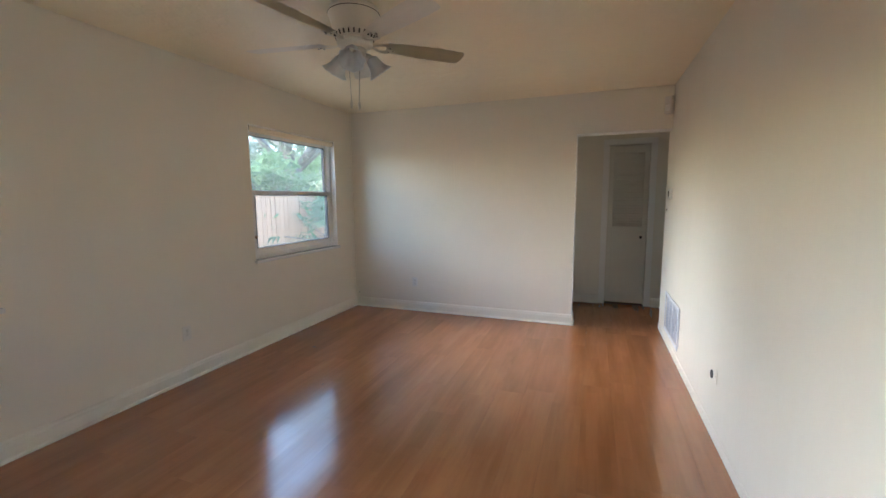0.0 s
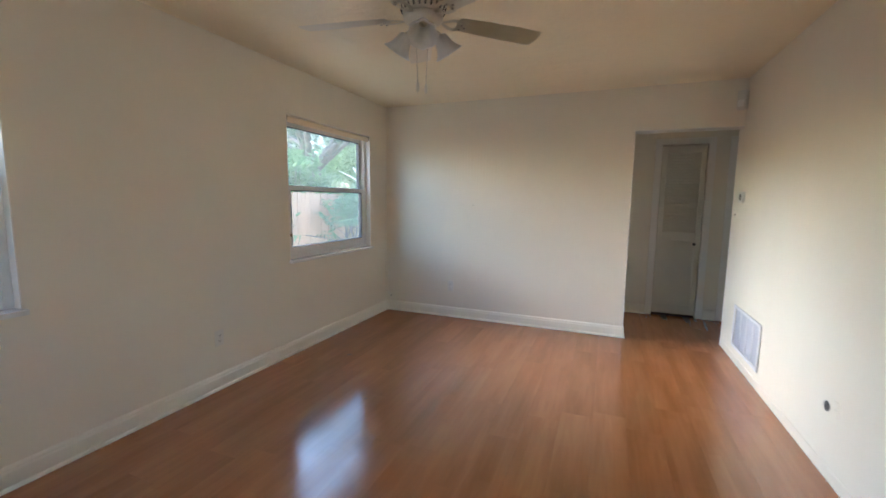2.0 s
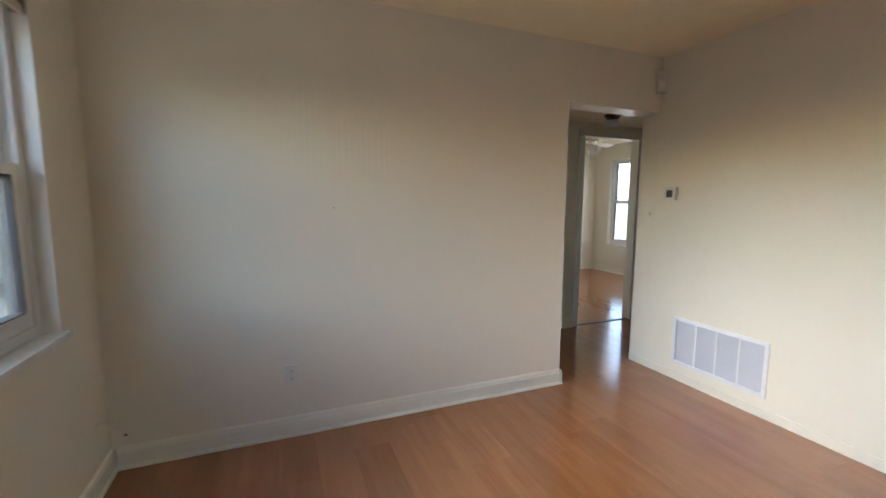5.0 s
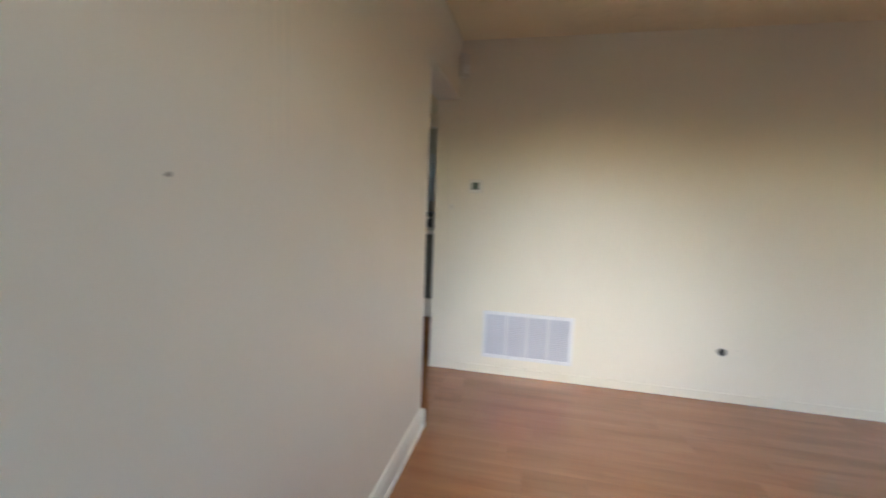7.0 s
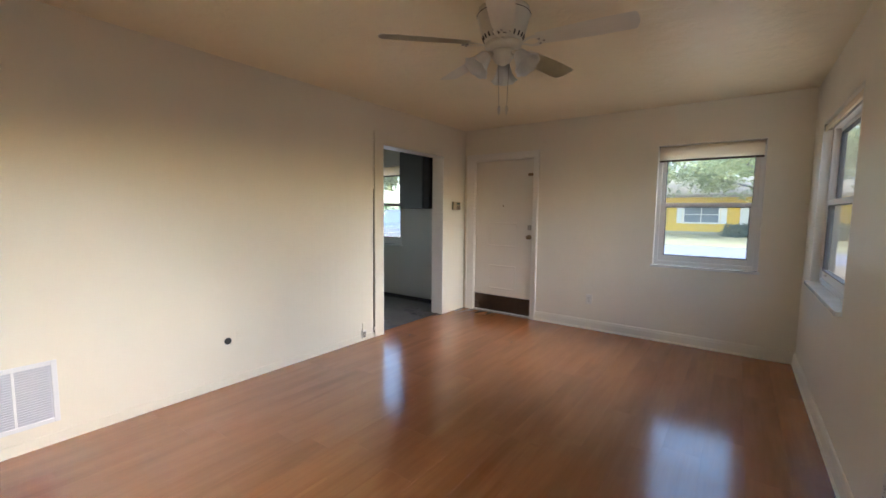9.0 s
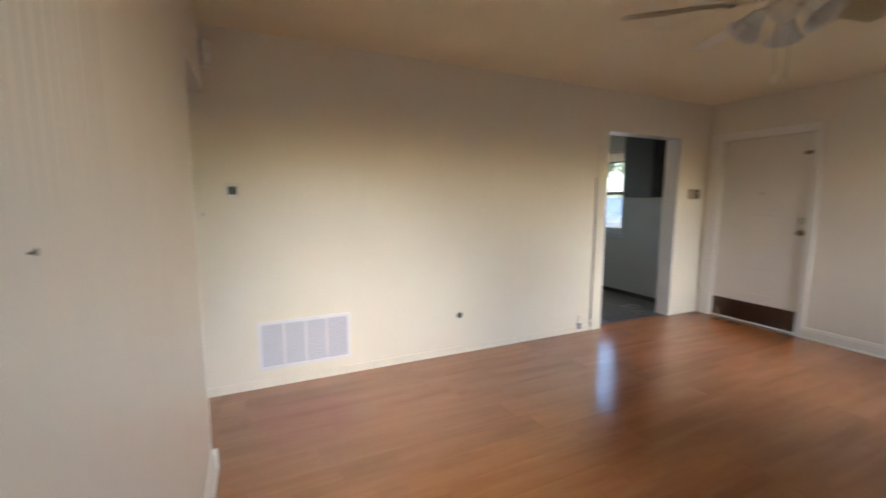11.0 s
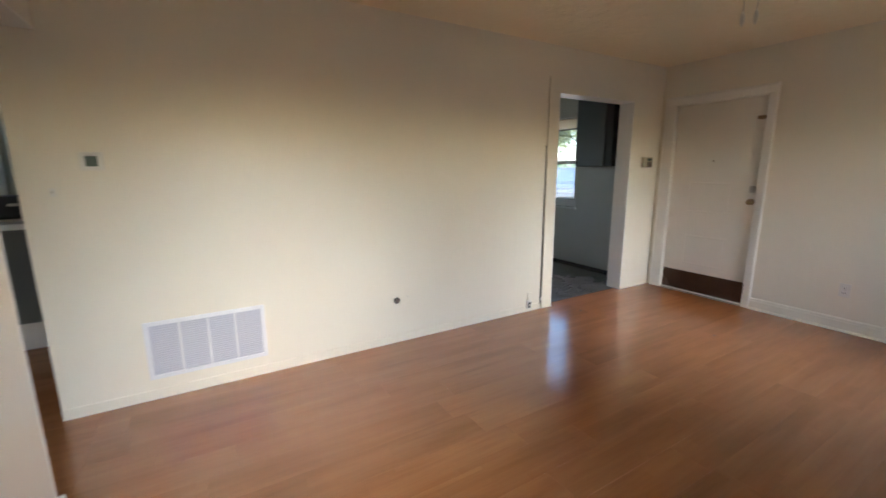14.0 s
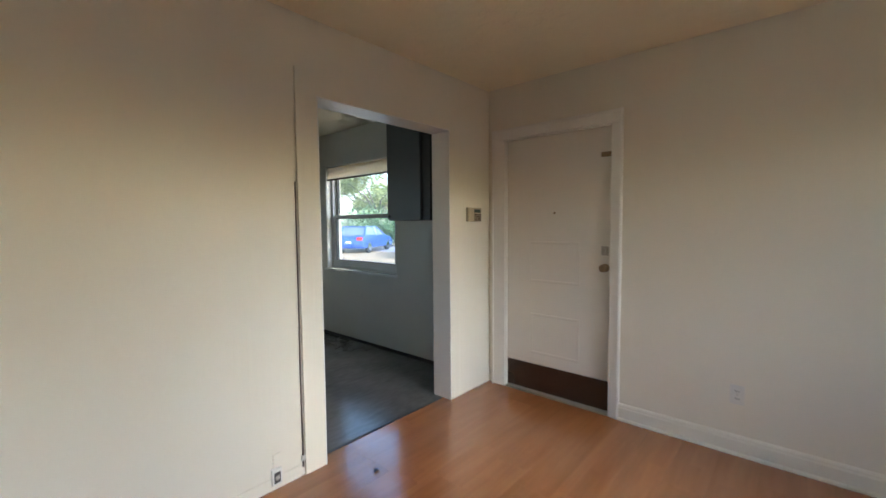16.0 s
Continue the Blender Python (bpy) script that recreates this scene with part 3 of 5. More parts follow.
def roller_shade(w, drop, at, label, hem=True):
    """A roller shade at the window's head, let down by drop metres."""
    top = thing("roller_shade", label, "window shade", at)
    tube_bm = bmesh.new()
    tube(tube_bm, [(-w / 2 + 0.01, 0.028, -0.026), (w / 2 - 0.01, 0.028, -0.026)], [0.019, 0.019], 14)
    part("roller", tube_bm, SHADE_CLOTH, top, smooth=True)
    cloth = bmesh.new()
    n = 8
    rows = [[cloth.verts.new((x, 0.008 + 0.002 * math.sin(9 * k / n + x * 3), -0.02 - (drop - 0.02) * k / n)) for x in (-w / 2 + 0.012, -w / 6, w / 6, w / 2 - 0.012)] for k in range(n + 1)]
    for a, b in zip(rows, rows[1:]):
        for k in range(3):
            cloth.faces.new((a[k], a[k + 1], b[k + 1], b[k]))
    bmesh.ops.solidify(cloth, geom=cloth.faces[:], thickness=0.0015)
    part("cloth", cloth, SHADE_CLOTH, top)
    if hem:
        part("hem_bar", bx(bmesh.new(), -w / 2 + 0.012, 0.004, -drop - 0.016, w / 2 - 0.012, 0.014, -drop + 0.004, 0.003), HEM, top, "dark brown hem bar")
    for s in (-1, 1):
        part("bracket", bx(bmesh.new(), s * (w / 2 - 0.008) - 0.003, 0.002, -0.048, s * (w / 2 - 0.008) + 0.003, 0.05, -0.002, 0.001), NICKEL, top)
    return top


roller_shade(0.892, 0.150, south_in(0.774, 2.070), "cream roller shade let down a little over the street window")
roller_shade(1.262, 0.150, south_in(5.44, 2.078) @ pose(0, -0.010, 0), "beige roller shade let down a little over the kitchen window")
roller_shade(1.290, 0.062, west_in(1.116, 2.076), "cream roller shade rolled up over a side window", hem=False)
roller_shade(1.290, 0.062, west_in(4.1885, 2.076), "cream roller shade rolled up over a side window", hem=False)
cleat = thing("cord_cleat", "small brown cord cleat on the window's side", "cleat", pose(-0.02, 3.55, 1.055, 0, 90, 90))
part("base", lathe(bmesh.new(), [(0.014, 0), (0.014, 0.004), (0.007, 0.008), (0.007, 0.02)], 14), BRASS, cleat)
part("knob", lathe(bmesh.new(), [(0.008, 0.02), (0.016, 0.026), (0.016, 0.034), (0.006, 0.040)], 14), BRASS, cleat, smooth=True)


# ---- front door ----
door = thing("door_1", "white painted front door with a dark bronze kick plate, closed", "door", pose(3.0375, -0.018, 0.0), kind="structure")
DW = 0.4225
slab = bx(bmesh.new(), -DW, -0.045, 0.022, DW, 0.0, 2.040, 0.003)
leaf = part("door_leaf", slab, DOORPAINT, door)
def moulding(x0, z0, x1, z1, parent):
    bm = bmesh.new()
    prof = [(0, 0), (0.005, 0.0022), (0.011, 0.0028), (0.018, 0.0018), (0.024, 0)]
    ins = []
    for d, hgt in prof:
        ins.append([bm.verts.new(q) for q in ((x0 + d, hgt - 0.0004, z0 + d), (x1 - d, hgt - 0.0004, z0 + d), (x1 - d, hgt - 0.0004, z1 - d), (x0 + d, hgt - 0.0004, z1 - d))])
    for a, b in zip(ins, ins[1:]):
        for k in range(4):
            bm.faces.new((a[k], a[(k + 1) % 4], b[(k + 1) % 4], b[k]))
    part("panel_moulding", bm, DOORPAINT, parent)
moulding(2.836 - 3.0375, 0.905, 3.257 - 3.0375, 1.230, leaf)
moulding(2.836 - 3.0375, 0.325, 3.245 - 3.0375, 0.655, leaf)
part("kick_plate", bx(bmesh.new(), -DW + 0.004, 0.0, 0.024, DW - 0.004, 0.003, 0.240, 0.001), BRONZE, leaf, "dark bronze kick plate")
knob_at = -0.3825
bm = lathe(bmesh.new(), [(0.030, 0), (0.030, 0.004), (0.012, 0.010), (0.011, 0.030), (0.024, 0.040), (0.028, 0.052), (0.022, 0.062), (0.008, 0.066)], 24)
bmesh.ops.rotate(bm, cent=(0, 0, 0), matrix=Matrix.Rotation(radians(-90), 3, "X"), verts=bm.verts)
bmesh.ops.translate(bm, vec=(knob_at, 0.0, 1.052), verts=bm.verts)
part("door_knob", bm, BRASS, leaf, "tarnished brass knob", True)
bm = bx(bmesh.new(), knob_at - 0.026, 0.0, 1.140, knob_at + 0.026, 0.010, 1.206, 0.004)
part("deadbolt", bx(bm, knob_at - 0.005, 0.010, 1.158, knob_at + 0.005, 0.026, 1.190, 0.003), NICKEL, leaf)
bm = lathe(bmesh.new(), [(0.009, 0), (0.009, 0.003), (0.005, 0.004), (0.005, 0.002)], 16)
bmesh.ops.rotate(bm, cent=(0, 0, 0), matrix=Matrix.Rotation(radians(-90), 3, "X"), verts=bm.verts)
bmesh.ops.translate(bm, vec=(0.003, 0.0, 1.448), verts=bm.verts)
part("peephole", bm, BRASS, leaf)
bm = bx(bmesh.new(), knob_at - 0.052, 0.0, 1.828, knob_at + 0.036, 0.012, 1.862, 0.003)
part("guard_latch", bx(bm, knob_at - 0.048, 0.012, 1.836, knob_at - 0.012, 0.022, 1.854, 0.003), BRASS, leaf, "tarnished brass guard latch")
for z in (0.28, 1.05, 1.84):
    hb = bmesh.new()
    tube(hb, [(DW + 0.004, 0.004, z - 0.045), (DW + 0.004, 0.004, z + 0.045)], [0.006, 0.006], 10)
    part("hinge", hb, DOORPAINT, leaf)
cas = bmesh.new()
bx(cas, 2.538, 0.0, 0.0, 2.612, 0.018, 2.050, 0.005)
bx(cas, 3.468, 0.0, 0.0, 3.595, 0.018, 2.050, 0.005)
bx(cas, 2.538, 0.0, 2.050, 3.595, 0.019, 2.138, 0.005)
bx(cas, 2.545, 0.018, 0.0, 2.560, 0.026, 2.12, 0.004)
bx(cas, 3.575, 0.018, 0.0, 3.590, 0.026, 2.12, 0.004)
bx(cas, 2.545, 0.019, 2.115, 3.590, 0.027, 2.130, 0.004)
trim("trim_front_door_casing", cas, TRIM)
jb = bmesh.new()
bx(jb, 2.600, -0.20, 0.0, 2.612, 0.0, 2.055)
bx(jb, 3.463, -0.20, 0.0, 3.475, 0.0, 2.055)
bx(jb, 2.612, -0.20, 2.043, 3.463, 0.0, 2.055)
bx(jb, 2.612, -0.078, 0.0, 2.632, -0.066, 2.043)
bx(jb, 3.443, -0.078, 0.0, 3.463, -0.066, 2.043)
bx(jb, 2.632, -0.078, 2.025, 3.443, -0.066, 2.043)
trim("trim_front_door_jamb", jb, TRIM)
trim("trim_front_door_threshold", bx(bmesh.new(), 2.612, -0.19, -0.005, 3.463, 0.012, 0.016, 0.005), NICKEL)

# ---- louvred closet door in the hall ----
closet_door = thing("door_2", "cream louvred closet door with a dark knob, closed", "door", pose(3.3425, 6.352, 0.028), kind="structure")
cw, ch = 0.231, 2.022
st = bmesh.new()
bx(st, -cw, 0, 0, -cw + 0.055, 0.028, ch, 0.003)
bx(st, cw - 0.055, 0, 0, cw, 0.028, ch, 0.003)
bx(st, -cw + 0.055, 0, ch - 0.085, cw - 0.055, 0.028, ch, 0.003)
bx(st, -cw + 0.055, 0, 0.90, cw - 0.055, 0.028, 1.0, 0.003)
bx(st, -cw + 0.055, 0, 0, cw - 0.055, 0.028, 0.12, 0.003)
bx(st, -cw + 0.055, 0.006, 0.12, cw - 0.055, 0.020, 0.90)
part("stile_frame", st, LOUVRE, closet_door)
part("backing", block(-cw + 0.05, 0.0295, 0.9, cw - 0.05, 0.033, ch - 0.05), LOUVRE, closet_door)
slat_bm = bx(bmesh.new(), -cw + 0.055, -0.020, -0.003, cw - 0.055, 0.020, 0.003, 0.001)
slat_me = mesh_from("slat", slat_bm, LOUVRE)
for k in range(28):
    shared("slat", slat_me, closet_door, pose(0, 0.014, 1.016 + k * 0.0335, -58))
bm = lathe(bmesh.new(), [(0.008, 0), (0.008, 0.014), (0.017, 0.022), (0.017, 0.030), (0.006, 0.034)], 18)
bmesh.ops.rotate(bm, cent=(0, 0, 0), matrix=Matrix.Rotation(radians(90), 3, "X"), verts=bm.verts)
bmesh.ops.translate(bm, vec=(0.166, 0, 0.868), verts=bm.verts)
part("door_knob", bm, BLACK, closet_door, "small dark knob", True)


# ---- things on the living-room walls ----
def outlet(at, label):
    """A duplex outlet: local Z points out of the wall, Y up."""
    top = thing("wall_outlet", label, "outlet", at, "wall outlets")
    part("cover_plate", bx(bmesh.new(), -0.035, -0.057, 0, 0.035, 0.057, 0.006, 0.002), PLASTIC, top)
    for s in (-1, 1):
        sock = part("socket", bx(bmesh.new(), -0.017, s * 0.021 - 0.014, 0.004, 0.017, s * 0.021 + 0.014, 0.008, 0.003), PLASTIC, top)
        slots = bmesh.new()
        bx(slots, -0.008, s * 0.021 - 0.005, 0.007, -0.005, s * 0.021 + 0.006, 0.0085)
        bx(slots, 0.005, s * 0.021 - 0.005, 0.007, 0.008, s * 0.021 + 0.006, 0.0085)
        bx(slots, -0.002, s * 0.021 - 0.011, 0.007, 0.002, s * 0.021 - 0.007, 0.0085)
        part("slots", slots, SOCKET, sock)
    sc = lathe(bmesh.new(), [(0.003, 0.006), (0.003, 0.0075)], 10)
    part("screw", sc, NICKEL, top)
    return top


on_west = lambda y, z: pose(0, y, z) @ pose(0, 0, 0, 90, 0, 90)
on_east = lambda y, z: pose(W, y, z) @ pose(0, 0, 0, 90, 0, -90)
on_north = lambda x, z: pose(x, L, z) @ pose(0, 0, 0, 90, 0, 0)
on_south = lambda x, z: pose(x, 0, z) @ pose(0, 0, 0, 90, 0, 180)
outlet(on_north(0.860, 0.368), "ivory duplex outlet low on the wall below a nail")
outlet(on_west(2.800, 0.375), "ivory duplex outlet low on the wall between two windows")
outlet(on_south(1.873, 0.357), "ivory duplex outlet beside the front door")

# return-air grille
gr = thing("return_air_grille", "white metal return-air grille with four louvred fields", "vent", on_east(4.645, 0.316))
gw, gh = 0.333, 0.182
part("frame", ring(bmesh.new(), -gw, -gh, gw, gh, 0.026, 0, 0.008), GRILLE, gr).matrix_basis = pose(0, 0, 0.008, 90)
part("backing", bx(bmesh.new(), -gw + 0.02, -gh + 0.02, 0.0005, gw - 0.02, gh - 0.02, 0.0015), FILTER, gr, "dusty grey filter")
for k in (-1, 0, 1):
    part("mullion", bx(bmesh.new(), k * 0.1535 - 0.006, -gh + 0.026, 0.001, k * 0.1535 + 0.006, gh - 0.026, 0.008, 0.001), GRILLE, gr)
lv = mesh_from("louvre", bx(bmesh.new(), -0.070, -0.0068, -0.0006, 0.070, 0.0068, 0.0006), SLAT)
for f in range(4):
    for k in range(22):
        shared("louvre", lv, gr, pose(-0.2302 + f * 0.1535, -0.148 + k * 0.0141, 0.0050, 28))
for s in (-1, 1):
    part("screw", lathe(bmesh.new(), [(0.004, 0.008), (0.004, 0.0095)], 10, (s * (gw - 0.013), 0, 0)), NICKEL, gr)

th = thing("thermostat", "white square thermostat with a dark display", "thermostat", on_east(5.082, 1.432))
part("body", bx(bmesh.new(), -0.050, -0.048, 0, 0.050, 0.048, 0.024, 0.005), PLASTIC, th)
part("display", bx(bmesh.new(), -0.026, -0.027, 0.023, 0.026, 0.027, 0.0255, 0.001), DISPLAY, th, "dark grey-green display")
bl = thing("bell_hook", "tiny dark hook on a white plate", "hook", on_east(5.262, 1.272))
part("plate", bx(bmesh.new(), -0.012, -0.022, 0, 0.012, 0.022, 0.004, 0.001), PLASTIC, bl)
part("hook", bx(bmesh.new(), -0.0025, -0.004, 0.004, 0.0025, 0.008, 0.010, 0.001), BRASS, bl)

jk = thing("cable_grommet", "round dark cable hole in the wall beside a blank plate", "cable hole", on_east(3.335, 0.352))
part("rim", lathe(bmesh.new(), [(0.026, 0), (0.026, 0.003), (0.020, 0.0045), (0.017, 0.001)], 24), GASKET, jk, smooth=True)
part("hole", lathe(bmesh.new(), [(0.018, 0.0015), (0.001, 0.0018)], 20), SOCKET, jk)
pl = thing("blank_plate", "white painted blank plate beside a cable hole", "cover plate", on_east(3.245, 0.372))
part("plate", bx(bmesh.new(), -0.022, -0.040, 0, 0.022, 0.040, 0.004, 0.002), WALL, pl)
part("screw", lathe(bmesh.new(), [(0.003, 0.004), (0.003, 0.0052)], 10), NICKEL, pl)

ph = thing("phone_jack", "open phone jack with a dark socket near the floor", "wall jack", on_east(1.933, 0.105))
part("box", bx(bmesh.new(), -0.026, -0.075, 0, 0.026, 0.010, 0.020, 0.003), PLASTIC, ph)
part("socket", bx(bmesh.new(), -0.018, -0.066, 0.018, 0.018, -0.008, 0.0215, 0.002), SOCKET, ph)
part("cover", bx(bmesh.new(), -0.014, 0.010, 0, 0.030, 0.085, 0.008, 0.002), WALL, ph)
part("contact", bx(bmesh.new(), -0.010, -0.046, 0.021, 0.010, -0.026, 0.026, 0.002), NICKEL, ph)

cb = thing("surface_cable", "dark cable running up beside the opening's casing", "cable", pose(W - 0.004, 1.778, 0.05))
cbm = bmesh.new()
tube(cbm, [(0, 0, 0), (0.0, 0.002, 0.5), (0, -0.001, 1.1), (0, 0, 1.55)], [0.0045, 0.004, 0.0035, 0.003], 8)
part("cable", cbm, HEM, cb, smooth=True)
part("clip", bx(bmesh.new(), -0.008, -0.012, 0.035, 0.004, 0.012, 0.065, 0.002), PLASTIC, cb)

kp = thing("alarm_keypad", "tan alarm keypad with dark buttons", "keypad", on_east(0.230, 1.445))
part("case", bx(bmesh.new(), -0.088, -0.056, 0, 0.088, 0.056, 0.024, 0.005), KEYPAD, kp)
part("display", bx(bmesh.new(), -0.010, 0.016, 0.023, 0.074, 0.042, 0.0255, 0.001), DISPLAY, kp)
btn = mesh_from("button", bx(bmesh.new(), -0.0085, -0.0055, 0, 0.0085, 0.0055, 0.004, 0.001), HEM)
for i in range(4):
    for k in range(4):
        shared("button", btn, kp, pose(0.000 + i * 0.0225, -0.044 + k * 0.0145, 0.0235))
part("flap", bx(bmesh.new(), -0.080, -0.046, 0.0235, -0.022, 0.046, 0.027, 0.002), KEYPAD, kp)

sn = thing("alarm_sensor", "white alarm sensor in the corner under the ceiling", "sensor", pose(W - 0.045, L - 0.030, 2.285, 0, 0, 135))
part("bracket", bx(bmesh.new(), -0.016, -0.055, -0.02, 0.016, -0.02, 0.02, 0.003), PLASTIC, sn)
part("body", bx(bmesh.new(), -0.038, -0.024, -0.085, 0.038, 0.022, 0.080, 0.009), PLASTIC, sn)
part("lens", bx(bmesh.new(), -0.026, 0.020, -0.060, 0.026, 0.027, 0.0, 0.004), FROST, sn)

nail = thing("nail", "short bare nail stuck in the painted wall", "nail", on_north(1.118, 1.322))
nb = bmesh.new()
tube(nb, [(0, 0, -0.004), (0, 0.0, 0.004), (0.0, 0.001, 0.008)], [0.0018, 0.0018, 0.0018], 8)
part("shank", nb, NICKEL, nail)
part("head", lathe(bmesh.new(), [(0.0045, 0.007), (0.0045, 0.009)], 12, (0.0, 0.001, 0)), NICKEL, nail)

wire = thing("loose_wire", "short white wire poking out of the corner wall", "wire", pose(0, 5.045, 0.318))
wb = bmesh.new()
tube(wb, [(-0.004, 0, 0), (0.018, 0.03, 0.004), (0.035, 0.075, -0.030), (0.050, 0.115, -0.085), (0.064, 0.150, -0.128)], [0.003] * 5, 8)
part("wire", wb, PLASTIC, wire, smooth=True)
wb = bmesh.new()
tube(wb, [(0.064, 0.150, -0.128), (0.068, 0.160, -0.140)], [0.0055, 0.005], 8)
part("plug", wb, SOCKET, wire)


def leaf_scrap(x, y, size, turn):
    top = thing("dry_leaf", "small dark dry leaf lying on the laminate", "leaf", pose(x, y, 0.003, 0, 0, turn), "dry leaves")
    bm = bmesh.new()
    spine = [bm.verts.new((size * t, 0, 0.002 + 0.15 * size * math.sin(math.pi * t))) for t in (0, 0.3, 0.65, 1)]
    for s in (-1, 1):
        edge = [bm.verts.new((size * t, s * size * wd, 0.004 + 0.1 * size)) for t, wd in ((0.3, 0.26), (0.65, 0.2))]
        bm.faces.new((spine[0], spine[1], edge[0]))
        bm.faces.new((spine[1], spine[2], edge[1], edge[0]))
        bm.faces.new((spine[2], spine[3], edge[1]))
    bmesh.ops.solidify(bm, geom=bm.faces[:], thickness=0.0008)
    part("blade", bm, LEAFBROWN, top)


leaf_scrap(0.47, 3.676, 0.05, 20)
leaf_scrap(3.362, 1.477, 0.045, 110)
leaf_scrap(1.05, 3.05, 0.022, 50)
leaf_scrap(2.35, 1.02, 0.03, 80)


# ---- ceiling fan ----
def ceiling_fan(x, y, z, turn, label, blades=5):
    top = thing("ceiling_fan", label, "ceiling fan", pose(x, y, z))
    part("ceiling_plate", lathe(bmesh.new(), [(0.138, 0), (0.140, -0.022), (0.136, -0.026)], 48), FANWHITE, top, smooth=True)
    part("canopy", lathe(bmesh.new(), [(0.136, -0.026), (0.145, -0.028), (0.146, -0.036), (0.142, -0.044), (0.139, -0.054), (0.128, -0.100), (0.117, -0.140), (0.104, -0.166), (0.074, -0.174)], 48), FANWHITE, top, smooth=True)
    part("seam", lathe(bmesh.new(), [(0.1460, -0.030), (0.1480, -0.032), (0.1460, -0.034)], 48), HEM, top)
    vent_me = mesh_from("vent_slot", bx(bmesh.new(), -0.004, -0.003, -0.012, 0.004, 0.003, 0.012, 0.002), SOCKET)
    for k in range(24):
        a = 2 * math.pi * k / 24
        shared("vent_slot", vent_me, top, pose(0.1115 * math.cos(a), 0.1115 * math.sin(a), -0.153, 0, 0, math.degrees(a) + 90) @ pose(0, 0, 0, 24))
    part("motor", lathe(bmesh.new(), [(0.070, -0.172), (0.096, -0.176), (0.102, -0.186), (0.098, -0.200), (0.082, -0.210), (0.060, -0.216)], 48), FANWHITE, top, smooth=True)
    part("light_kit", lathe(bmesh.new(), [(0.058, -0.214), (0.064, -0.225), (0.060, -0.250), (0.044, -0.275), (0.020, -0.290), (0.006, -0.296)], 36), FANWHITE, top, smooth=True)
    # blade iron and blade, drawn once
    iron = bmesh.new()
    pts = [(0.075, 0.0), (0.11, 0.018), (0.15, 0.045), (0.19, 0.050), (0.225, 0.030), (0.235, 0.0), (0.225, -0.030), (0.19, -0.050), (0.15, -0.045), (0.11, -0.018)]
    for z0 in (0.0,):
        vs = [iron.verts.new((px, py, z0)) for px, py in pts]
        inner = [iron.verts.new((0.155 + (px - 0.155) * 0.55, py * 0.5, z0)) for px, py in pts]
        for k in range(len(pts)):
            iron.faces.new((vs[k], vs[(k + 1) % len(pts)], inner[(k + 1) % len(pts)], inner[k]))
    bmesh.ops.solidify(iron, geom=iron.faces[:], thickness=0.008)
    iron_me = mesh_from("blade_iron", iron, FANWHITE)
    bl_bm = bmesh.new()
    outline = []
    for t in [k / 12 for k in range(13)]:
        px = 0.19 + 0.475 * t
        outline.append((px, 0.052 + 0.018 * math.sin(t * 2.0)))
    tip = [(0.19 + 0.475 + 0.022 * math.sin(a), 0.069 * math.cos(a)) for a in [math.pi * k / 10 for k in range(1, 10)]]
    full = outline + tip + [(px, -py) for px, py in reversed(outline)]
    bl_bm.faces.new([bl_bm.verts.new((px, py, 0)) for px, py in full])
    bmesh.ops.solidify(bl_bm, geom=bl_bm.faces[:], thickness=0.006)
    blade_me = mesh_from("blade", bl_bm, BLADE)
    screw_me = mesh_from("screw", lathe(bmesh.new(), [(0.006, -0.011), (0.006, -0.007)], 10), NICKEL)
    for k in range(blades):
        a = turn + 360 / blades * k
        arm = shared("blade_iron", iron_me, top, pose(0, 0, -0.192, 0, 0, a) @ pose(0, 0, 0, -11))
        shared("blade", blade_me, top, pose(0, 0, -0.188, 0, 0, a) @ pose(0, 0, 0, -11) @ pose(0, 0, 0.006))
        for dx, dy in ((0.205, 0.02), (0.205, -0.02), (0.228, 0.0)):
            shared("screw", screw_me, arm, pose(dx, dy, 0.002))
    # three bell shades on short arms, scalloped at the rim
    for k in range(3):
        a = turn + 10 + 120 * k
        arm_bm = bmesh.new()
        tube(arm_bm, [(0.045, 0, -0.240), (0.080, 0, -0.238), (0.100, 0, -0.252)], [0.012, 0.011, 0.016], 12)
        arm = part("lamp_arm", arm_bm, FANWHITE, top, smooth=True)
        arm.matrix_basis = pose(0, 0, 0, 0, 0, a)
        bell = lathe(bmesh.new(), [(0.020, 0), (0.030, -0.008), (0.036, -0.030), (0.044, -0.060), (0.058, -0.085), (0.072, -0.100)], 40, scallop=0.06, lobes=8)
        bell.faces.ensure_lookup_table()
        bmesh.ops.delete(bell, geom=[f for f in bell.faces if len(f.verts) > 10], context="FACES_ONLY")
        bmesh.ops.solidify(bell, geom=bell.faces[:], thickness=0.003)
        sh = part("glass_shade", bell, FROST, arm, "frosted scalloped glass shade", True)
        sh.matrix_basis = pose(0.098, 0, -0.250, 0, -38, 0)
    for dx, dy, dz in ((-0.012, -0.036, -0.556), (0.020, -0.005, -0.560)):
        ch = bmesh.new()
        tube(ch, [(dx * 1.6, dy * 1.2, -0.262), (dx, dy, dz + 0.05)], [0.0016, 0.0016], 6)
        chain = part("pull_chain", ch, NICKEL, top)
        part("pull_knob", lathe(bmesh.new(), [(0.002, 0.052), (0.006, 0.045), (0.008, 0.028), (0.007, 0.010), (0.002, 0.0)], 12, (dx, dy, dz)), FANWHITE, chain, smooth=True)
    return top


ceiling_fan(1.615, 2.757, C, FAN_TURN, "white five-blade ceiling fan with three frosted glass shades")
ceiling_fan(5.35, 7.95, C, 20, "white ceiling fan with frosted shades in the bedroom")

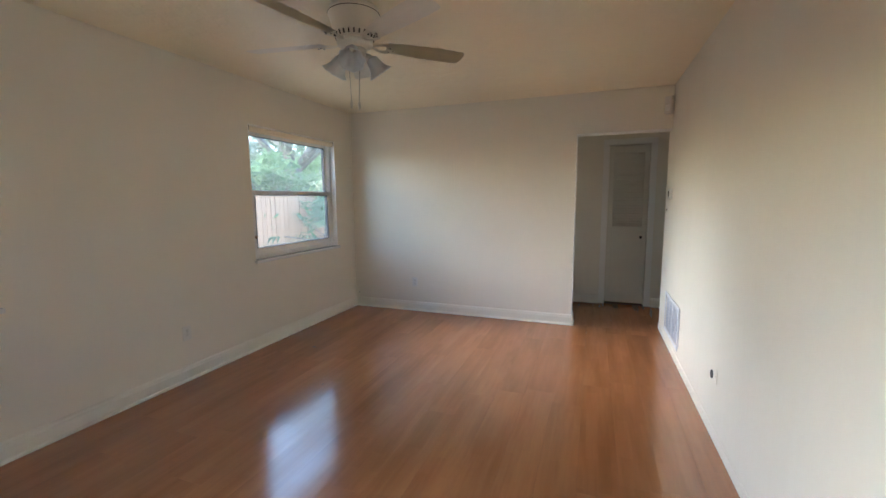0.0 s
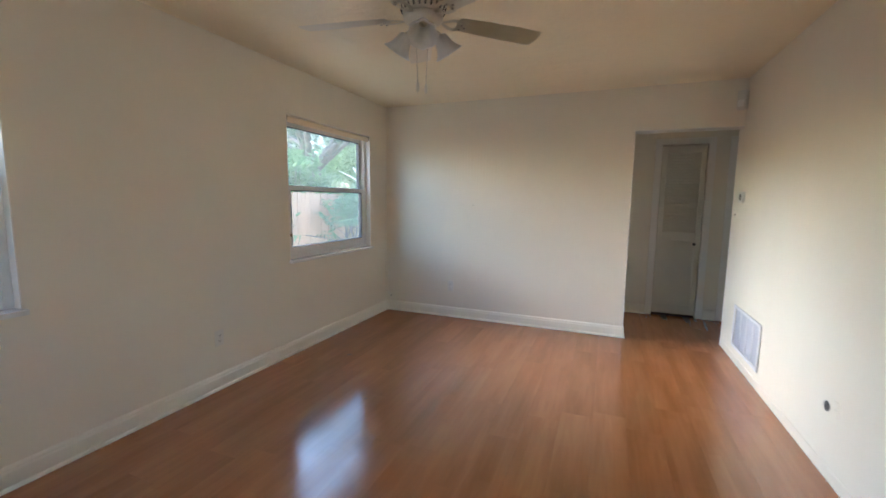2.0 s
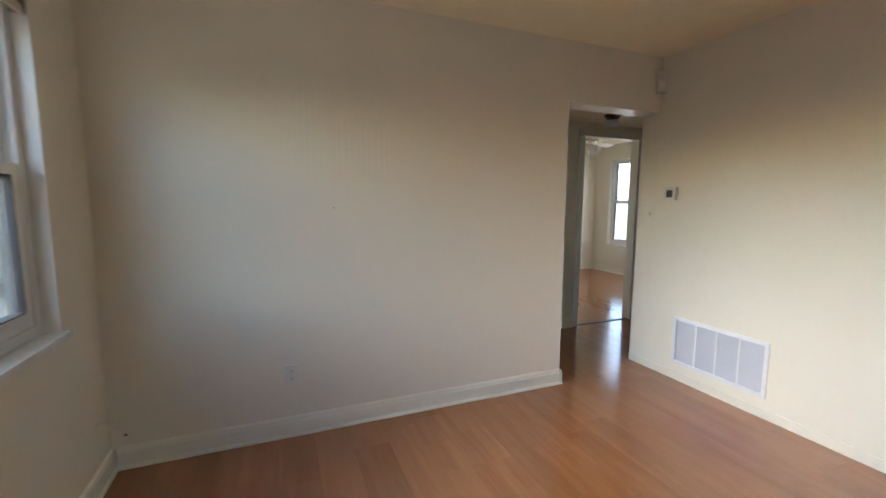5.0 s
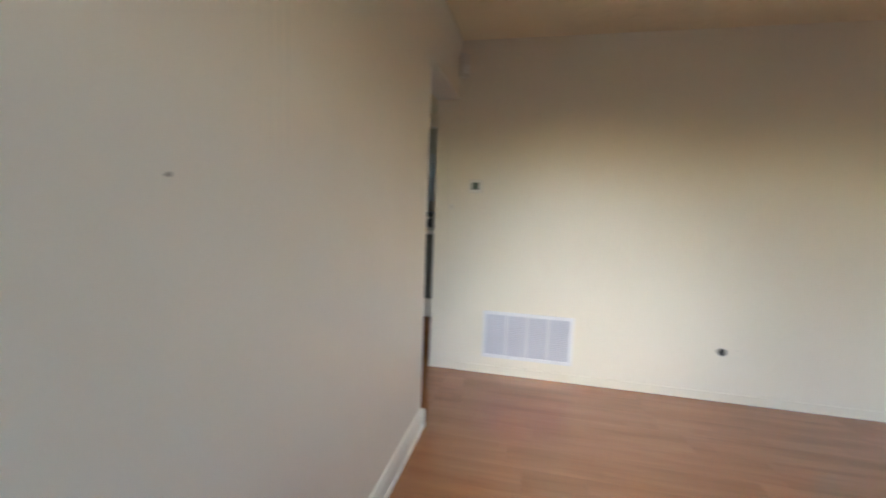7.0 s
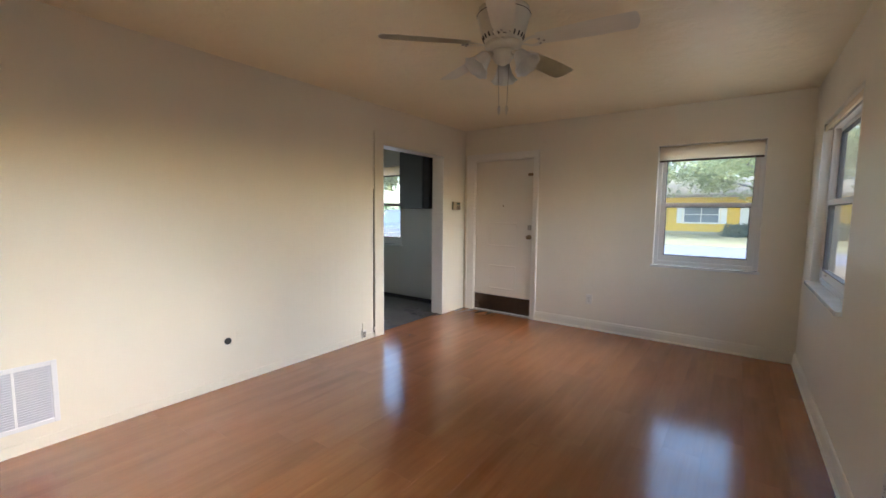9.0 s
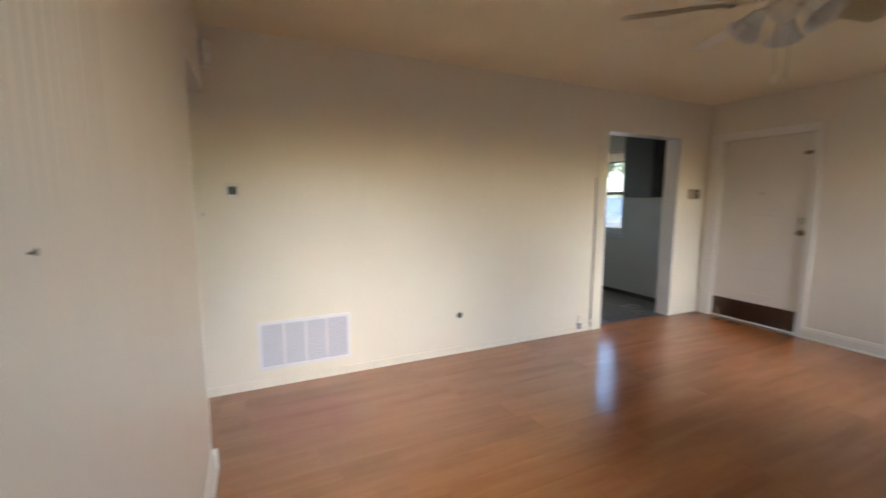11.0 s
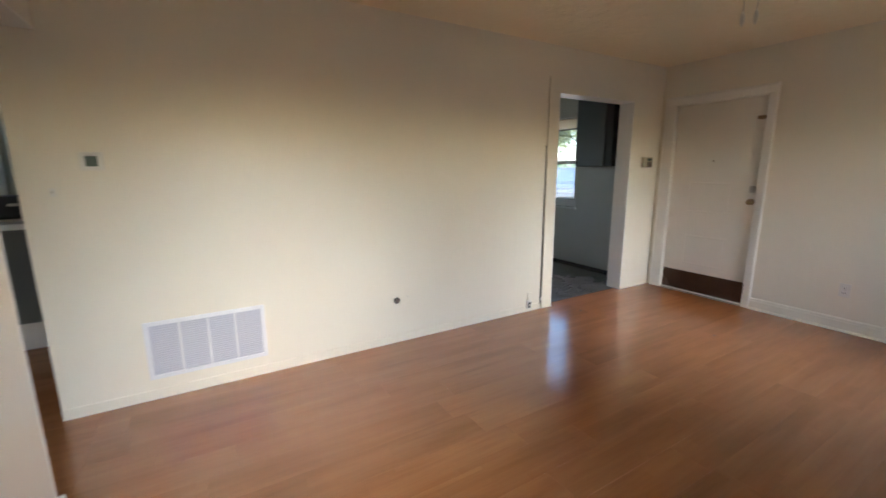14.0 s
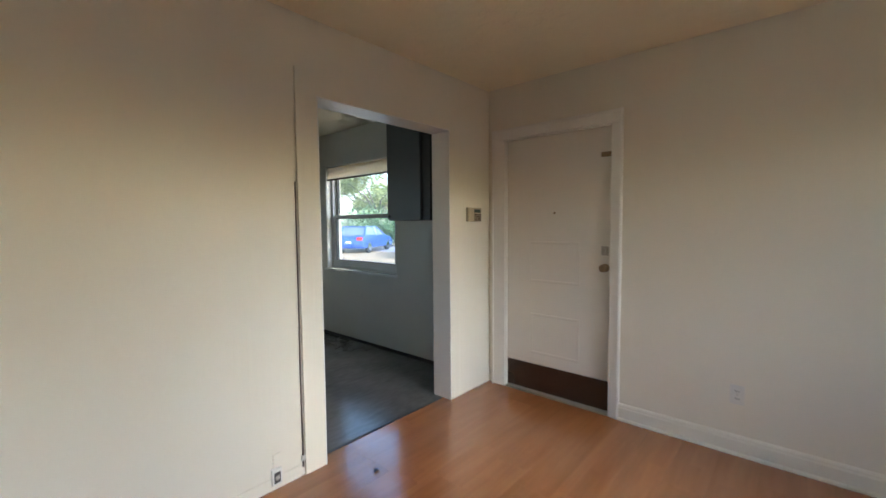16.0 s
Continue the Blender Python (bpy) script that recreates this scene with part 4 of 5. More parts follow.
# hall light
hl = thing("hall_light", "small flush hall light with a dark cap and glass shade", "ceiling light", pose(3.83, 5.93, 2.20))
part("cap", lathe(bmesh.new(), [(0.075, 0), (0.078, -0.012), (0.056, -0.040), (0.036, -0.056)], 28), BRONZE, hl, smooth=True)
gl = lathe(bmesh.new(), [(0.034, -0.050), (0.044, -0.060), (0.060, -0.085), (0.070, -0.104)], 36)
bmesh.ops.delete(gl, geom=[f for f in gl.faces if len(f.verts) > 10], context="FACES_ONLY")
bmesh.ops.solidify(gl, geom=gl.faces[:], thickness=0.004)
part("shade", gl, FROST, hl, smooth=True)
part("bulb", lathe(bmesh.new(), [(0.012, -0.05), (0.016, -0.066), (0.026, -0.088), (0.022, -0.106), (0.005, -0.114)], 18), FROST, hl, smooth=True)


# ---- kitchen and back room ----
cab = thing("wall_cabinet", "slate-grey kitchen wall cabinet beside the window", "cabinet", pose(4.31, 0.012, 1.405))
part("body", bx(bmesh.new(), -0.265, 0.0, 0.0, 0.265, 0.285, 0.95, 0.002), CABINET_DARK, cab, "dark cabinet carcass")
cd = part("door", bx(bmesh.new(), -0.165, 0.287, 0.004, 0.265, 0.307, 0.946, 0.002), CABINET, cab)
part("handle", bx(bmesh.new(), 0.225, 0.307, 0.03, 0.237, 0.332, 0.055, 0.003), BLACK, cd)
vb = thing("smoke_alarm", "white round smoke alarm on the kitchen ceiling", "smoke alarm", pose(5.85, 0.55, C))
part("body", lathe(bmesh.new(), [(0.07, 0), (0.07, -0.02), (0.055, -0.034), (0.01, -0.036)], 28), PLASTIC, vb, smooth=True)

van = thing("base_cabinet", "grey base cabinet on a white plinth in the back room", "cabinet", pose(5.02, 5.80, 0.0))
part("plinth", bx(bmesh.new(), 0.0, -0.40, 0.0, 0.55, 0.44, 0.21, 0.003), TRIM, van, "white plinth")
part("body", bx(bmesh.new(), 0.004, -0.40, 0.21, 0.55, 0.44, 0.95, 0.003), CABINET, van)
part("door", bx(bmesh.new(), -0.014, -0.10, 0.225, 0.002, 0.42, 0.93, 0.003), CABINET, van)
ct = thing("countertop", "white countertop on the grey base cabinet", "countertop", pose(5.02, 5.80, 0.95))
part("slab", bx(bmesh.new(), -0.035, -0.40, 0.0, 0.57, 0.46, 0.045, 0.006), COUNTER, ct)
bxo = thing("toaster", "black toaster on the white countertop", "toaster", pose(5.33, 5.86, 0.995))
part("body", bx(bmesh.new(), -0.10, -0.15, 0.012, 0.10, 0.15, 0.20, 0.03), BLACK, bxo)
part("base", bx(bmesh.new(), -0.09, -0.14, 0.0, 0.09, 0.14, 0.014, 0.004), NICKEL, bxo)
part("lever", bx(bmesh.new(), -0.13, -0.03, 0.12, -0.10, 0.03, 0.14, 0.005), NICKEL, bxo)

# ---- floor boards ----
BW, BL = 0.194, 1.21
board_cache = {}
def board(x0, x1, y0, y1):
    g = 0.00015
    key = (round(x1 - x0, 4), round(y1 - y0, 4))
    if key not in board_cache:
        w2, l2 = key[0] / 2 - g, key[1] / 2 - g
        bm = bmesh.new()
        lo = [bm.verts.new(q) for q in ((-w2, -l2, -0.009), (w2, -l2, -0.009), (w2, l2, -0.009), (-w2, l2, -0.009))]
        md = [bm.verts.new((v.co.x, v.co.y, -0.0002)) for v in lo]
        hi = [bm.verts.new((v.co.x * (1 - 0.0002 / w2), v.co.y * (1 - 0.0002 / l2), 0.0)) for v in lo]
        for a, b in ((lo, md), (md, hi)):
            for k in range(4):
                bm.faces.new((a[k], a[(k + 1) % 4], b[(k + 1) % 4], b[k]))
        bm.faces.new(hi)
        bm.faces.new(list(reversed(lo)))
        board_cache[key] = mesh_from("floor_board", bm, FLOOR)
    shared("floor_board", board_cache[key], floor, pose((x0 + x1) / 2, (y0 + y1) / 2, 0))


def lay(x0, x1, y0, y1, seed):
    rnd = random.Random(seed)
    x = x0
    while x < x1 - 0.01:
        xe = min(x + BW, x1)
        y = y0 - rnd.random() * BL
        while y < y1 - 0.01:
            a, b = max(y, y0), min(y + BL, y1)
            if b - a > 0.02:
                board(x, xe, a, b)
            y += BL
        x = xe


lay(0.0, W, 0.0, L, 4)
lay(W, W + 0.080, 0.525, 1.634, 5)
lay(2.20, 4.78, L, 6.345, 6)

# ---- outdoors ----
G = -0.20
gd = bmesh.new()
span = [-300, -120, -60, -30, -18, -10, -4, 0, 6, 12, 20, 35, 60, 120, 300]
gv = {(i, k): gd.verts.new((x, y, G)) for i, x in enumerate(span) for k, y in enumerate(span)}
for i in range(len(span) - 1):
    for k in range(len(span) - 1):
        gd.faces.new((gv[i, k], gv[i + 1, k], gv[i + 1, k + 1], gv[i, k + 1]))
tagged(part("ground", gd, GROUND), kind="structure")
tagged(part("road", block(-200, -18.4, G - 0.1, 200, -12.6, G + 0.012), ROAD), kind="structure")
tagged(part("verge", block(-200, -12.6, G - 0.1, 200, -6.5, G + 0.006), DIRT), kind="structure")
tagged(part("lawn", block(-200, -60, G - 0.1, 200, -18.4, G + 0.030), LAWN), kind="structure")

# board fence to the west
fence = thing("fence", "weathered pine board fence along the side yard", "fence", pose(-4.2, 0, G))
pk = mesh_from("board", bx(bmesh.new(), -0.010, -0.068, 0.02, 0.010, 0.068, 1.72, 0.003), FENCE)
rnd = random.Random(8)
y = -7.0
while y < 10.2:
    shared("board", pk, fence, pose(rnd.uniform(-0.004, 0.004), y, rnd.uniform(-0.02, 0.015), rnd.uniform(-0.4, 0.4), 0, 0))
    y += 0.142
for z in (0.35, 0.95, 1.50):
    part("rail", block(-0.055, -7.05, z, -0.012, 10.2, z + 0.085), FENCE, fence)
pst = mesh_from("post", bx(bmesh.new(), -0.145, -0.045, 0, -0.056, 0.045, 1.78, 0.006), FENCE)
y = -6.9
while y < 10.2:
    shared("post", pst, fence, pose(0, y, 0))
    y += 2.28


def leaf_cloud(name, centres, per, size, mat, parent, rnd, long=1.6, flat=0.5):
    """Many small folded leaves scattered about the given clump centres (x, y, z, radius)."""
    verts, faces = [], []
    for cx, cy, cz, cr in centres:
        for _ in range(per):
            d = Vector((rnd.gauss(0, 1), rnd.gauss(0, 1), rnd.gauss(0, 1) * 0.75)).normalized() * cr * (0.35 + 0.65 * rnd.random() ** 0.5)
            o = Vector((cx, cy, cz)) + d
            a = Vector((rnd.gauss(0, 1), rnd.gauss(0, 1), rnd.gauss(0, flat))).normalized()
            b = a.cross(Vector((rnd.gauss(0, 0.5), rnd.gauss(0, 0.5), 1))).normalized()
            s = size * rnd.uniform(0.6, 1.3)
            k = len(verts)
            verts += [o - a * s * long, o + b * s * 0.5, o + a * s * long, o - b * s * 0.5]
            faces.append((k, k + 1, k + 2, k + 3))
    me = bpy.data.meshes.new(name)
    me.from_pydata([tuple(v) for v in verts], [], faces)
    me.materials.append(mat)
    ob = new(name, me)
    ob.parent = parent
    return ob


def tree(x, y, height, girth, spread, seed, label, leaves=OAKLEAF, bark=BARK, per=70, leaf=0.10, clumps=60, low=0.45, name="tree", limbs=7):
    """A tapered, forking trunk with limbs and an uneven crown of leaves in clumps."""
    rnd = random.Random(seed)
    top = thing(name, label, "tree", pose(x, y, G))
    bm = bmesh.new()
    fork = height * low * 0.62
    lean = Vector((rnd.uniform(-0.3, 0.3), rnd.uniform(-0.3, 0.3), 0))
    tube(bm, [(0, 0, -0.1), lean * 0.2 + Vector((0, 0, fork * 0.3)), lean * 0.6 + Vector((0, 0, fork * 0.7)), lean + Vector((0, 0, fork))], [girth * 1.35, girth, girth * 0.88, girth * 0.8], 12)
    ends = []
    for k in range(limbs):
        a = 2 * math.pi * (k + rnd.uniform(-0.3, 0.3)) / limbs
        out = spread * rnd.uniform(0.6, 1.0)
        rise = height * rnd.uniform(0.55, 0.95) - fork
        q0 = lean + Vector((0, 0, fork * rnd.uniform(0.82, 1.0)))
        q1 = q0 + Vector((math.cos(a) * out * 0.3, math.sin(a) * out * 0.3, rise * 0.42))
        q2 = q0 + Vector((math.cos(a + 0.2) * out * 0.65, math.sin(a + 0.2) * out * 0.65, rise * 0.62))
        q3 = q0 + Vector((math.cos(a + 0.1) * out, math.sin(a + 0.1) * out, rise * rnd.uniform(0.65, 1.0)))
        g0 = girth * rnd.uniform(0.32, 0.5)
        tube(bm, [q0, q1, q2, q3], [g0, g0 * 0.7, g0 * 0.42, g0 * 0.14], 8)
        ends += [q1, q2, q2, q3, q3]
        for _ in range(4):
            s0 = q1.lerp(q2, rnd.random()) if rnd.random() < 0.5 else q2.lerp(q3, rnd.random())
            b = a + rnd.uniform(-1.5, 1.5)
            ln = out * rnd.uniform(0.2, 0.45)
            s1 = s0 + Vector((math.cos(b) * ln * 0.5, math.sin(b) * ln * 0.5, ln * rnd.uniform(0.0, 0.4)))
            s2 = s0 + Vector((math.cos(b + 0.4) * ln, math.sin(b + 0.4) * ln, ln * rnd.uniform(-0.1, 0.7)))
            tube(bm, [s0, s1, s2], [g0 * 0.32, g0 * 0.2, g0 * 0.06], 6)
            ends += [s1, s2]
    part("trunk", bm, bark, top, smooth=True)
    cl = []
    for k in range(clumps):
        e = rnd.choice(ends)
        r = spread * rnd.uniform(0.10, 0.22)
        cl.append((e.x + rnd.gauss(0, spread * 0.09), e.y + rnd.gauss(0, spread * 0.09), e.z + rnd.gauss(0.1, 0.3), r))
    leaf_cloud("crown", cl, per, leaf, leaves, top, rnd)
    return top


def shrub(x, y, w, h, seed, label, leaves=BUSHLEAF, per=60, leaf=0.07, name="shrub"):
    rnd = random.Random(seed)
    top = thing(name, label, "shrub", pose(x, y, G))
    bm = bmesh.new()
    for k in range(7):
        a = rnd.uniform(0, 6.28)
        tube(bm, [(0, 0, -0.05), (math.cos(a) * w * 0.15, math.sin(a) * w * 0.15, h * 0.4), (math.cos(a) * w * 0.3, math.sin(a) * w * 0.3, h * 0.8)], [0.03, 0.02, 0.006], 6)
    part("stems", bm, BARK, top)
    cl = [(rnd.gauss(0, w * 0.26), rnd.gauss(0, w * 0.26), h * rnd.uniform(0.12, 0.9), w * rnd.uniform(0.14, 0.26)) for _ in range(26)]
    leaf_cloud("leaves", cl, per, leaf, leaves, top, rnd)
    return top


def palmetto(x, y, h, seed, label, fans=16, size=0.75):
    """A clump of fan leaves, each a half-round of narrow blades on its stalk."""
    rnd = random.Random(seed)
    top = thing("palmetto", label, "palm", pose(x, y, G), "palmettos")
    st, verts, faces = bmesh.new(), [], []
    tube(st, [(0, 0, -0.05), (0.04, 0.02, h * 0.1), (0.02, 0.0, h * 0.23)], [0.06, 0.05, 0.03], 8)
    for k in range(fans):
        a = rnd.uniform(0, 6.28)
        el = rnd.uniform(0.1, 1.3)
        base = Vector((0.02, 0, h * 0.22))
        out = Vector((math.cos(a) * math.cos(el), math.sin(a) * math.cos(el), math.sin(el)))
        tip = base + out * h * rnd.uniform(0.35, 0.75)
        tube(st, [base, base.lerp(tip, 0.5) + Vector((0, 0, 0.04)), tip], [0.014, 0.011, 0.008], 5)
        side = out.cross(Vector((0, 0, 1))).normalized()
        up = side.cross(out)
        for j in range(18):
            th = -1.5 + 3.0 * j / 17
            d = (out * math.cos(th) + side * math.sin(th)).normalized()
            ln = size * (0.75 + 0.25 * math.cos(th))
            mid = tip + d * ln * 0.6 - up * 0.02
            end = tip + d * ln - Vector((0, 0, 0.18 * size)) - up * 0.05
            wv = d.cross(up).normalized() * 0.028 * size
            i = len(verts)
            verts += [tip, mid + wv, end, mid - wv]
            faces.append((i, i + 1, i + 2, i + 3))
    part("stalks", st, BARK, top)
    me = bpy.data.meshes.new("fans")
    me.from_pydata([tuple(v) for v in verts], [], faces)
    me.materials.append(PALMLEAF)
    ob = new("fans", me)
    ob.parent = top


# side yard, west and north-west
tree(-9.2, 15.2, 9.5, 0.42, 6.5, 21, "large spreading oak with heavy grey limbs behind the fence", per=100, leaf=0.08, clumps=100, low=0.5, limbs=8)
tree(-38.0, 9.0, 5.5, 0.30, 4.0, 22, "leafy oak beyond the board fence", per=80, clumps=60, leaf=0.12)
tree(-40.0, -3.0, 5.5, 0.28, 4.0, 23, "leafy oak beyond the board fence", per=80, clumps=60, leaf=0.12)
tree(-7.0, 21.5, 9.0, 0.30, 5.2, 24, "broad oak at the back of the yard", per=110, clumps=130, leaf=0.12)
tree(-22.0, 29.0, 9.0, 0.36, 6.0, 25, "broad oak at the back of the yard", per=100, clumps=120, leaf=0.15)
tree(1.5, 25.0, 8.5, 0.28, 4.6, 26, "broad oak at the back of the yard", per=80, clumps=60, leaf=0.12)
tree(-36.0, 19.0, 6.5, 0.30, 4.5, 27, "tall oak far behind the fence", per=70, clumps=60, leaf=0.15)

tree(-10.5, 24.5, 6.8, 0.22, 4.6, 28, "low leafy tree at the back of the yard", leaves=BUSHLEAF, per=110, clumps=130, leaf=0.12, low=0.3)
tree(-4.2, 23.0, 6.2, 0.20, 4.0, 29, "low leafy tree at the back of the yard", leaves=BUSHLEAF, per=110, clumps=130, leaf=0.12, low=0.3)
snag = thing("bare_tree", "pale forked bare trunk among the palmettos", "tree", pose(-4.62, 13.0, G))
sb = bmesh.new()
tube(sb, [(0.06, 0, -0.05), (0.0, 0, 0.6), (-0.20, 0, 1.18)], [0.12, 0.10, 0.09], 10)
tube(sb, [(-0.20, 0, 1.15), (-0.62, 0.05, 1.65), (-0.92, 0.1, 2.35), (-1.2, 0.1, 2.7)], [0.085, 0.07, 0.05, 0.02], 8)
tube(sb, [(-0.20, 0, 1.15), (0.20, -0.1, 1.75), (0.52, -0.1, 2.30), (0.58, -0.1, 2.9)], [0.075, 0.06, 0.04, 0.015], 8)
tube(sb, [(-0.92, 0.1, 2.35), (-0.86, 0.1, 2.75), (-0.7, 0.1, 3.05)], [0.04, 0.03, 0.012], 6)
tube(sb, [(-0.80, 0.08, 2.1), (-1.3, 0.2, 2.35), (-1.9, 0.25, 2.6)], [0.035, 0.025, 0.01], 6)
part("trunk", sb, PALEBARK, snag, smooth=True)

k = 0
for x, y, h in ((-3.3, 9.4, 1.9), (-4.6, 10.9, 2.1), (-5.9, 12.6, 2.4), (-6.6, 11.2, 2.2), (-3.2, 14.4, 2.3), (-1.6, 13.8, 1.9), (-5.3, 15.2, 2.7), (-7.8, 13.4, 2.6)):
    palmetto(x, y, h, 40 + k, "green fan palmetto at the edge of the sandy yard")
    k += 1
for x, y, w, h in ((-5.2, 9.3, 2.0, 3.0), (-5.7, 7.9, 2.0, 2.9), (-6.4, 10.8, 2.2, 3.2), (-5.6, 4.6, 1.5, 1.9), (-7.0, 10.4, 2.4, 2.6), (-8.3, 12.0, 2.6, 2.8), (-6.5, 16.5, 3.0, 3.0), (-3.6, 17.0, 2.8, 2.6), (-0.8, 16.6, 2.8, 2.4), (1.6, 17.2, 2.6, 2.4), (-9.8, 17.5, 3.0, 3.2), (-12.0, 20.0, 4.0, 4.4), (-8.0, 19.5, 4.0, 4.6), (-4.8, 19.8, 3.8, 4.0), (-2.0, 19.5, 3.6, 3.8)):
    shrub(x, y, w, h, 60 + k, "green leafy shrub in the side yard", per=120, leaf=0.08)
    k += 1
for x, y in ((-4.9, 12.4), (-3.9, 12.0), (-5.7, 11.6), (-2.6, 13.2), (-6.4, 12.9)):
    shrub(x, y, 1.7, 0.75, 90 + k, "clump of tall dry yellow grass", DRYLEAF, 60, 0.07, "dry_grass_clump")
    k += 1

# street side
tree(-1.1, -27.5, 8.5, 0.25, 5.8, 31, "street oak with a thick trunk in front of the ochre house", leaves=STREETLEAF, per=95, clumps=150, leaf=0.12, low=0.55)
tree(8.5, -30.0, 9.0, 0.35, 5.5, 32, "leafy street oak beside the ochre house", leaves=STREETLEAF, per=80, clumps=70, leaf=0.14)
tree(-10.0, -27.0, 9.0, 0.35, 5.5, 33, "leafy street oak beside the ochre house", leaves=STREETLEAF, per=80, clumps=70, leaf=0.14)
for i, (x, y) in enumerate(((-4, -46), (6, -47), (15, -44), (24, -40), (-14, -46))):
    tree(x, y, 12.0, 0.4, 7.0, 70 + i, "tall tree behind the house across the street", leaves=STREETLEAF, per=70, clumps=70, leaf=0.22)
for i, (x, y) in enumerate(((34, -24), (42, -28), (48, -16), (40, -9), (30, -32))):
    tree(x, y, 9.0, 0.32, 5.6, 80 + i, "leafy tree beyond the parked cars", leaves=STREETLEAF, per=80, clumps=75, leaf=0.17)
for i, (x, y, w, h) in enumerate(((23.5, -16.5, 3.4, 2.4), (26, -13.5, 3.4, 2.4), (28, -18, 4, 2.8), (21.0, -19.0, 3.0, 2.0), (24.5, -10.5, 3.0, 2.0))):
    shrub(x, y, w, h, 120 + i, "broad green hedge beyond the parked cars", per=90, leaf=0.12, name="hedge")
shrub(0.5, -29.8, 1.7, 0.8, 140, "low dark green bush against the ochre house", OAKLEAF, 80, 0.08)
shrub(-4.6, -29.8, 2.2, 1.1, 141, "low dark green bush against the ochre house", OAKLEAF, 80, 0.08)
shrub(-1.8, -30.0, 1.6, 1.6, 142, "green bush against the ochre house", BUSHLEAF, 80, 0.08)

pole = thing("sign_post", "pale wooden post at the edge of the road", "post", pose(-0.42, -13.3, G))
part("post", bx(bmesh.new(), -0.055, -0.055, 0, 0.055, 0.055, 1.85, 0.012), PALEBARK, pole)
part("cap", bx(bmesh.new(), -0.075, -0.075, 1.85, 0.075, 0.075, 1.89, 0.012), PALEBARK, pole)
part("arm", bx(bmesh.new(), -0.055, -0.03, 1.50, 0.16, 0.03, 1.58, 0.01), PALEBARK, pole)

house = thing("house", "ochre bungalow with white windows and a brown roof across the street", "house", pose(-2.0, -32.0, G))
part("wall", block(-11, -8, 0, 11, 0, 2.95), YELLOW, house)
part("base_course", block(-11.02, -8.02, 0, 11.02, 0.02, 0.25), surface("pale_plinth", (0.45, 0.42, 0.30), 0.9), house)
rf = bmesh.new()
lo = [rf.verts.new(q) for q in ((-11.7, -8.7, 2.85), (11.7, -8.7, 2.85), (11.7, 0.7, 2.85), (-11.7, 0.7, 2.85))]
md = [rf.verts.new((v.co.x, v.co.y, 3.05)) for v in lo]
rg = [rf.verts.new((-7.5, -4, 4.6)), rf.verts.new((7.5, -4, 4.6))]
rf.faces.new(lo)
for i in range(4):
    rf.faces.new((lo[i], lo[(i + 1) % 4], md[(i + 1) % 4], md[i]))
rf.faces.new((md[0], md[1], rg[1], rg[0]))
rf.faces.new((md[1], md[2], rg[1]))
rf.faces.new((md[2], md[3], rg[0], rg[1]))
rf.faces.new((md[3], md[0], rg[0]))
part("roof", rf, PALESHINGLE, house)
for wx, ww in ((-7.2, 1.8), (-1.4, 1.2), (4.9, 2.2), (8.8, 1.2)):
    wd = part("window", ring(bmesh.new(), wx - ww / 2 - 0.12, 0.85, wx + ww / 2 + 0.12, 2.25, 0.12, 0.0, 0.06), TRIM, house, "white framed house window")
    part("pane", block(wx - ww / 2, 0.005, 0.97, wx + ww / 2, 0.02, 2.13), PANEDARK, wd)
    mu = bmesh.new()
    bx(mu, wx - 0.03, 0.02, 0.97, wx + 0.03, 0.05, 2.13)
    bx(mu, wx - ww / 2, 0.021, 1.52, wx + ww / 2, 0.048, 1.58)
    part("muntin", mu, TRIM, wd)
    for s in (-1, 1):
        part("shutter", bx(bmesh.new(), wx + s * (ww / 2 + 0.33) - 0.19, 0.0, 0.87, wx + s * (ww / 2 + 0.33) + 0.19, 0.04, 2.23, 0.01), TRIM, wd)
part("door", bx(bmesh.new(), 1.6, 0.0, 0.1, 2.5, 0.05, 2.15, 0.01), TRIM, house, "white house door")


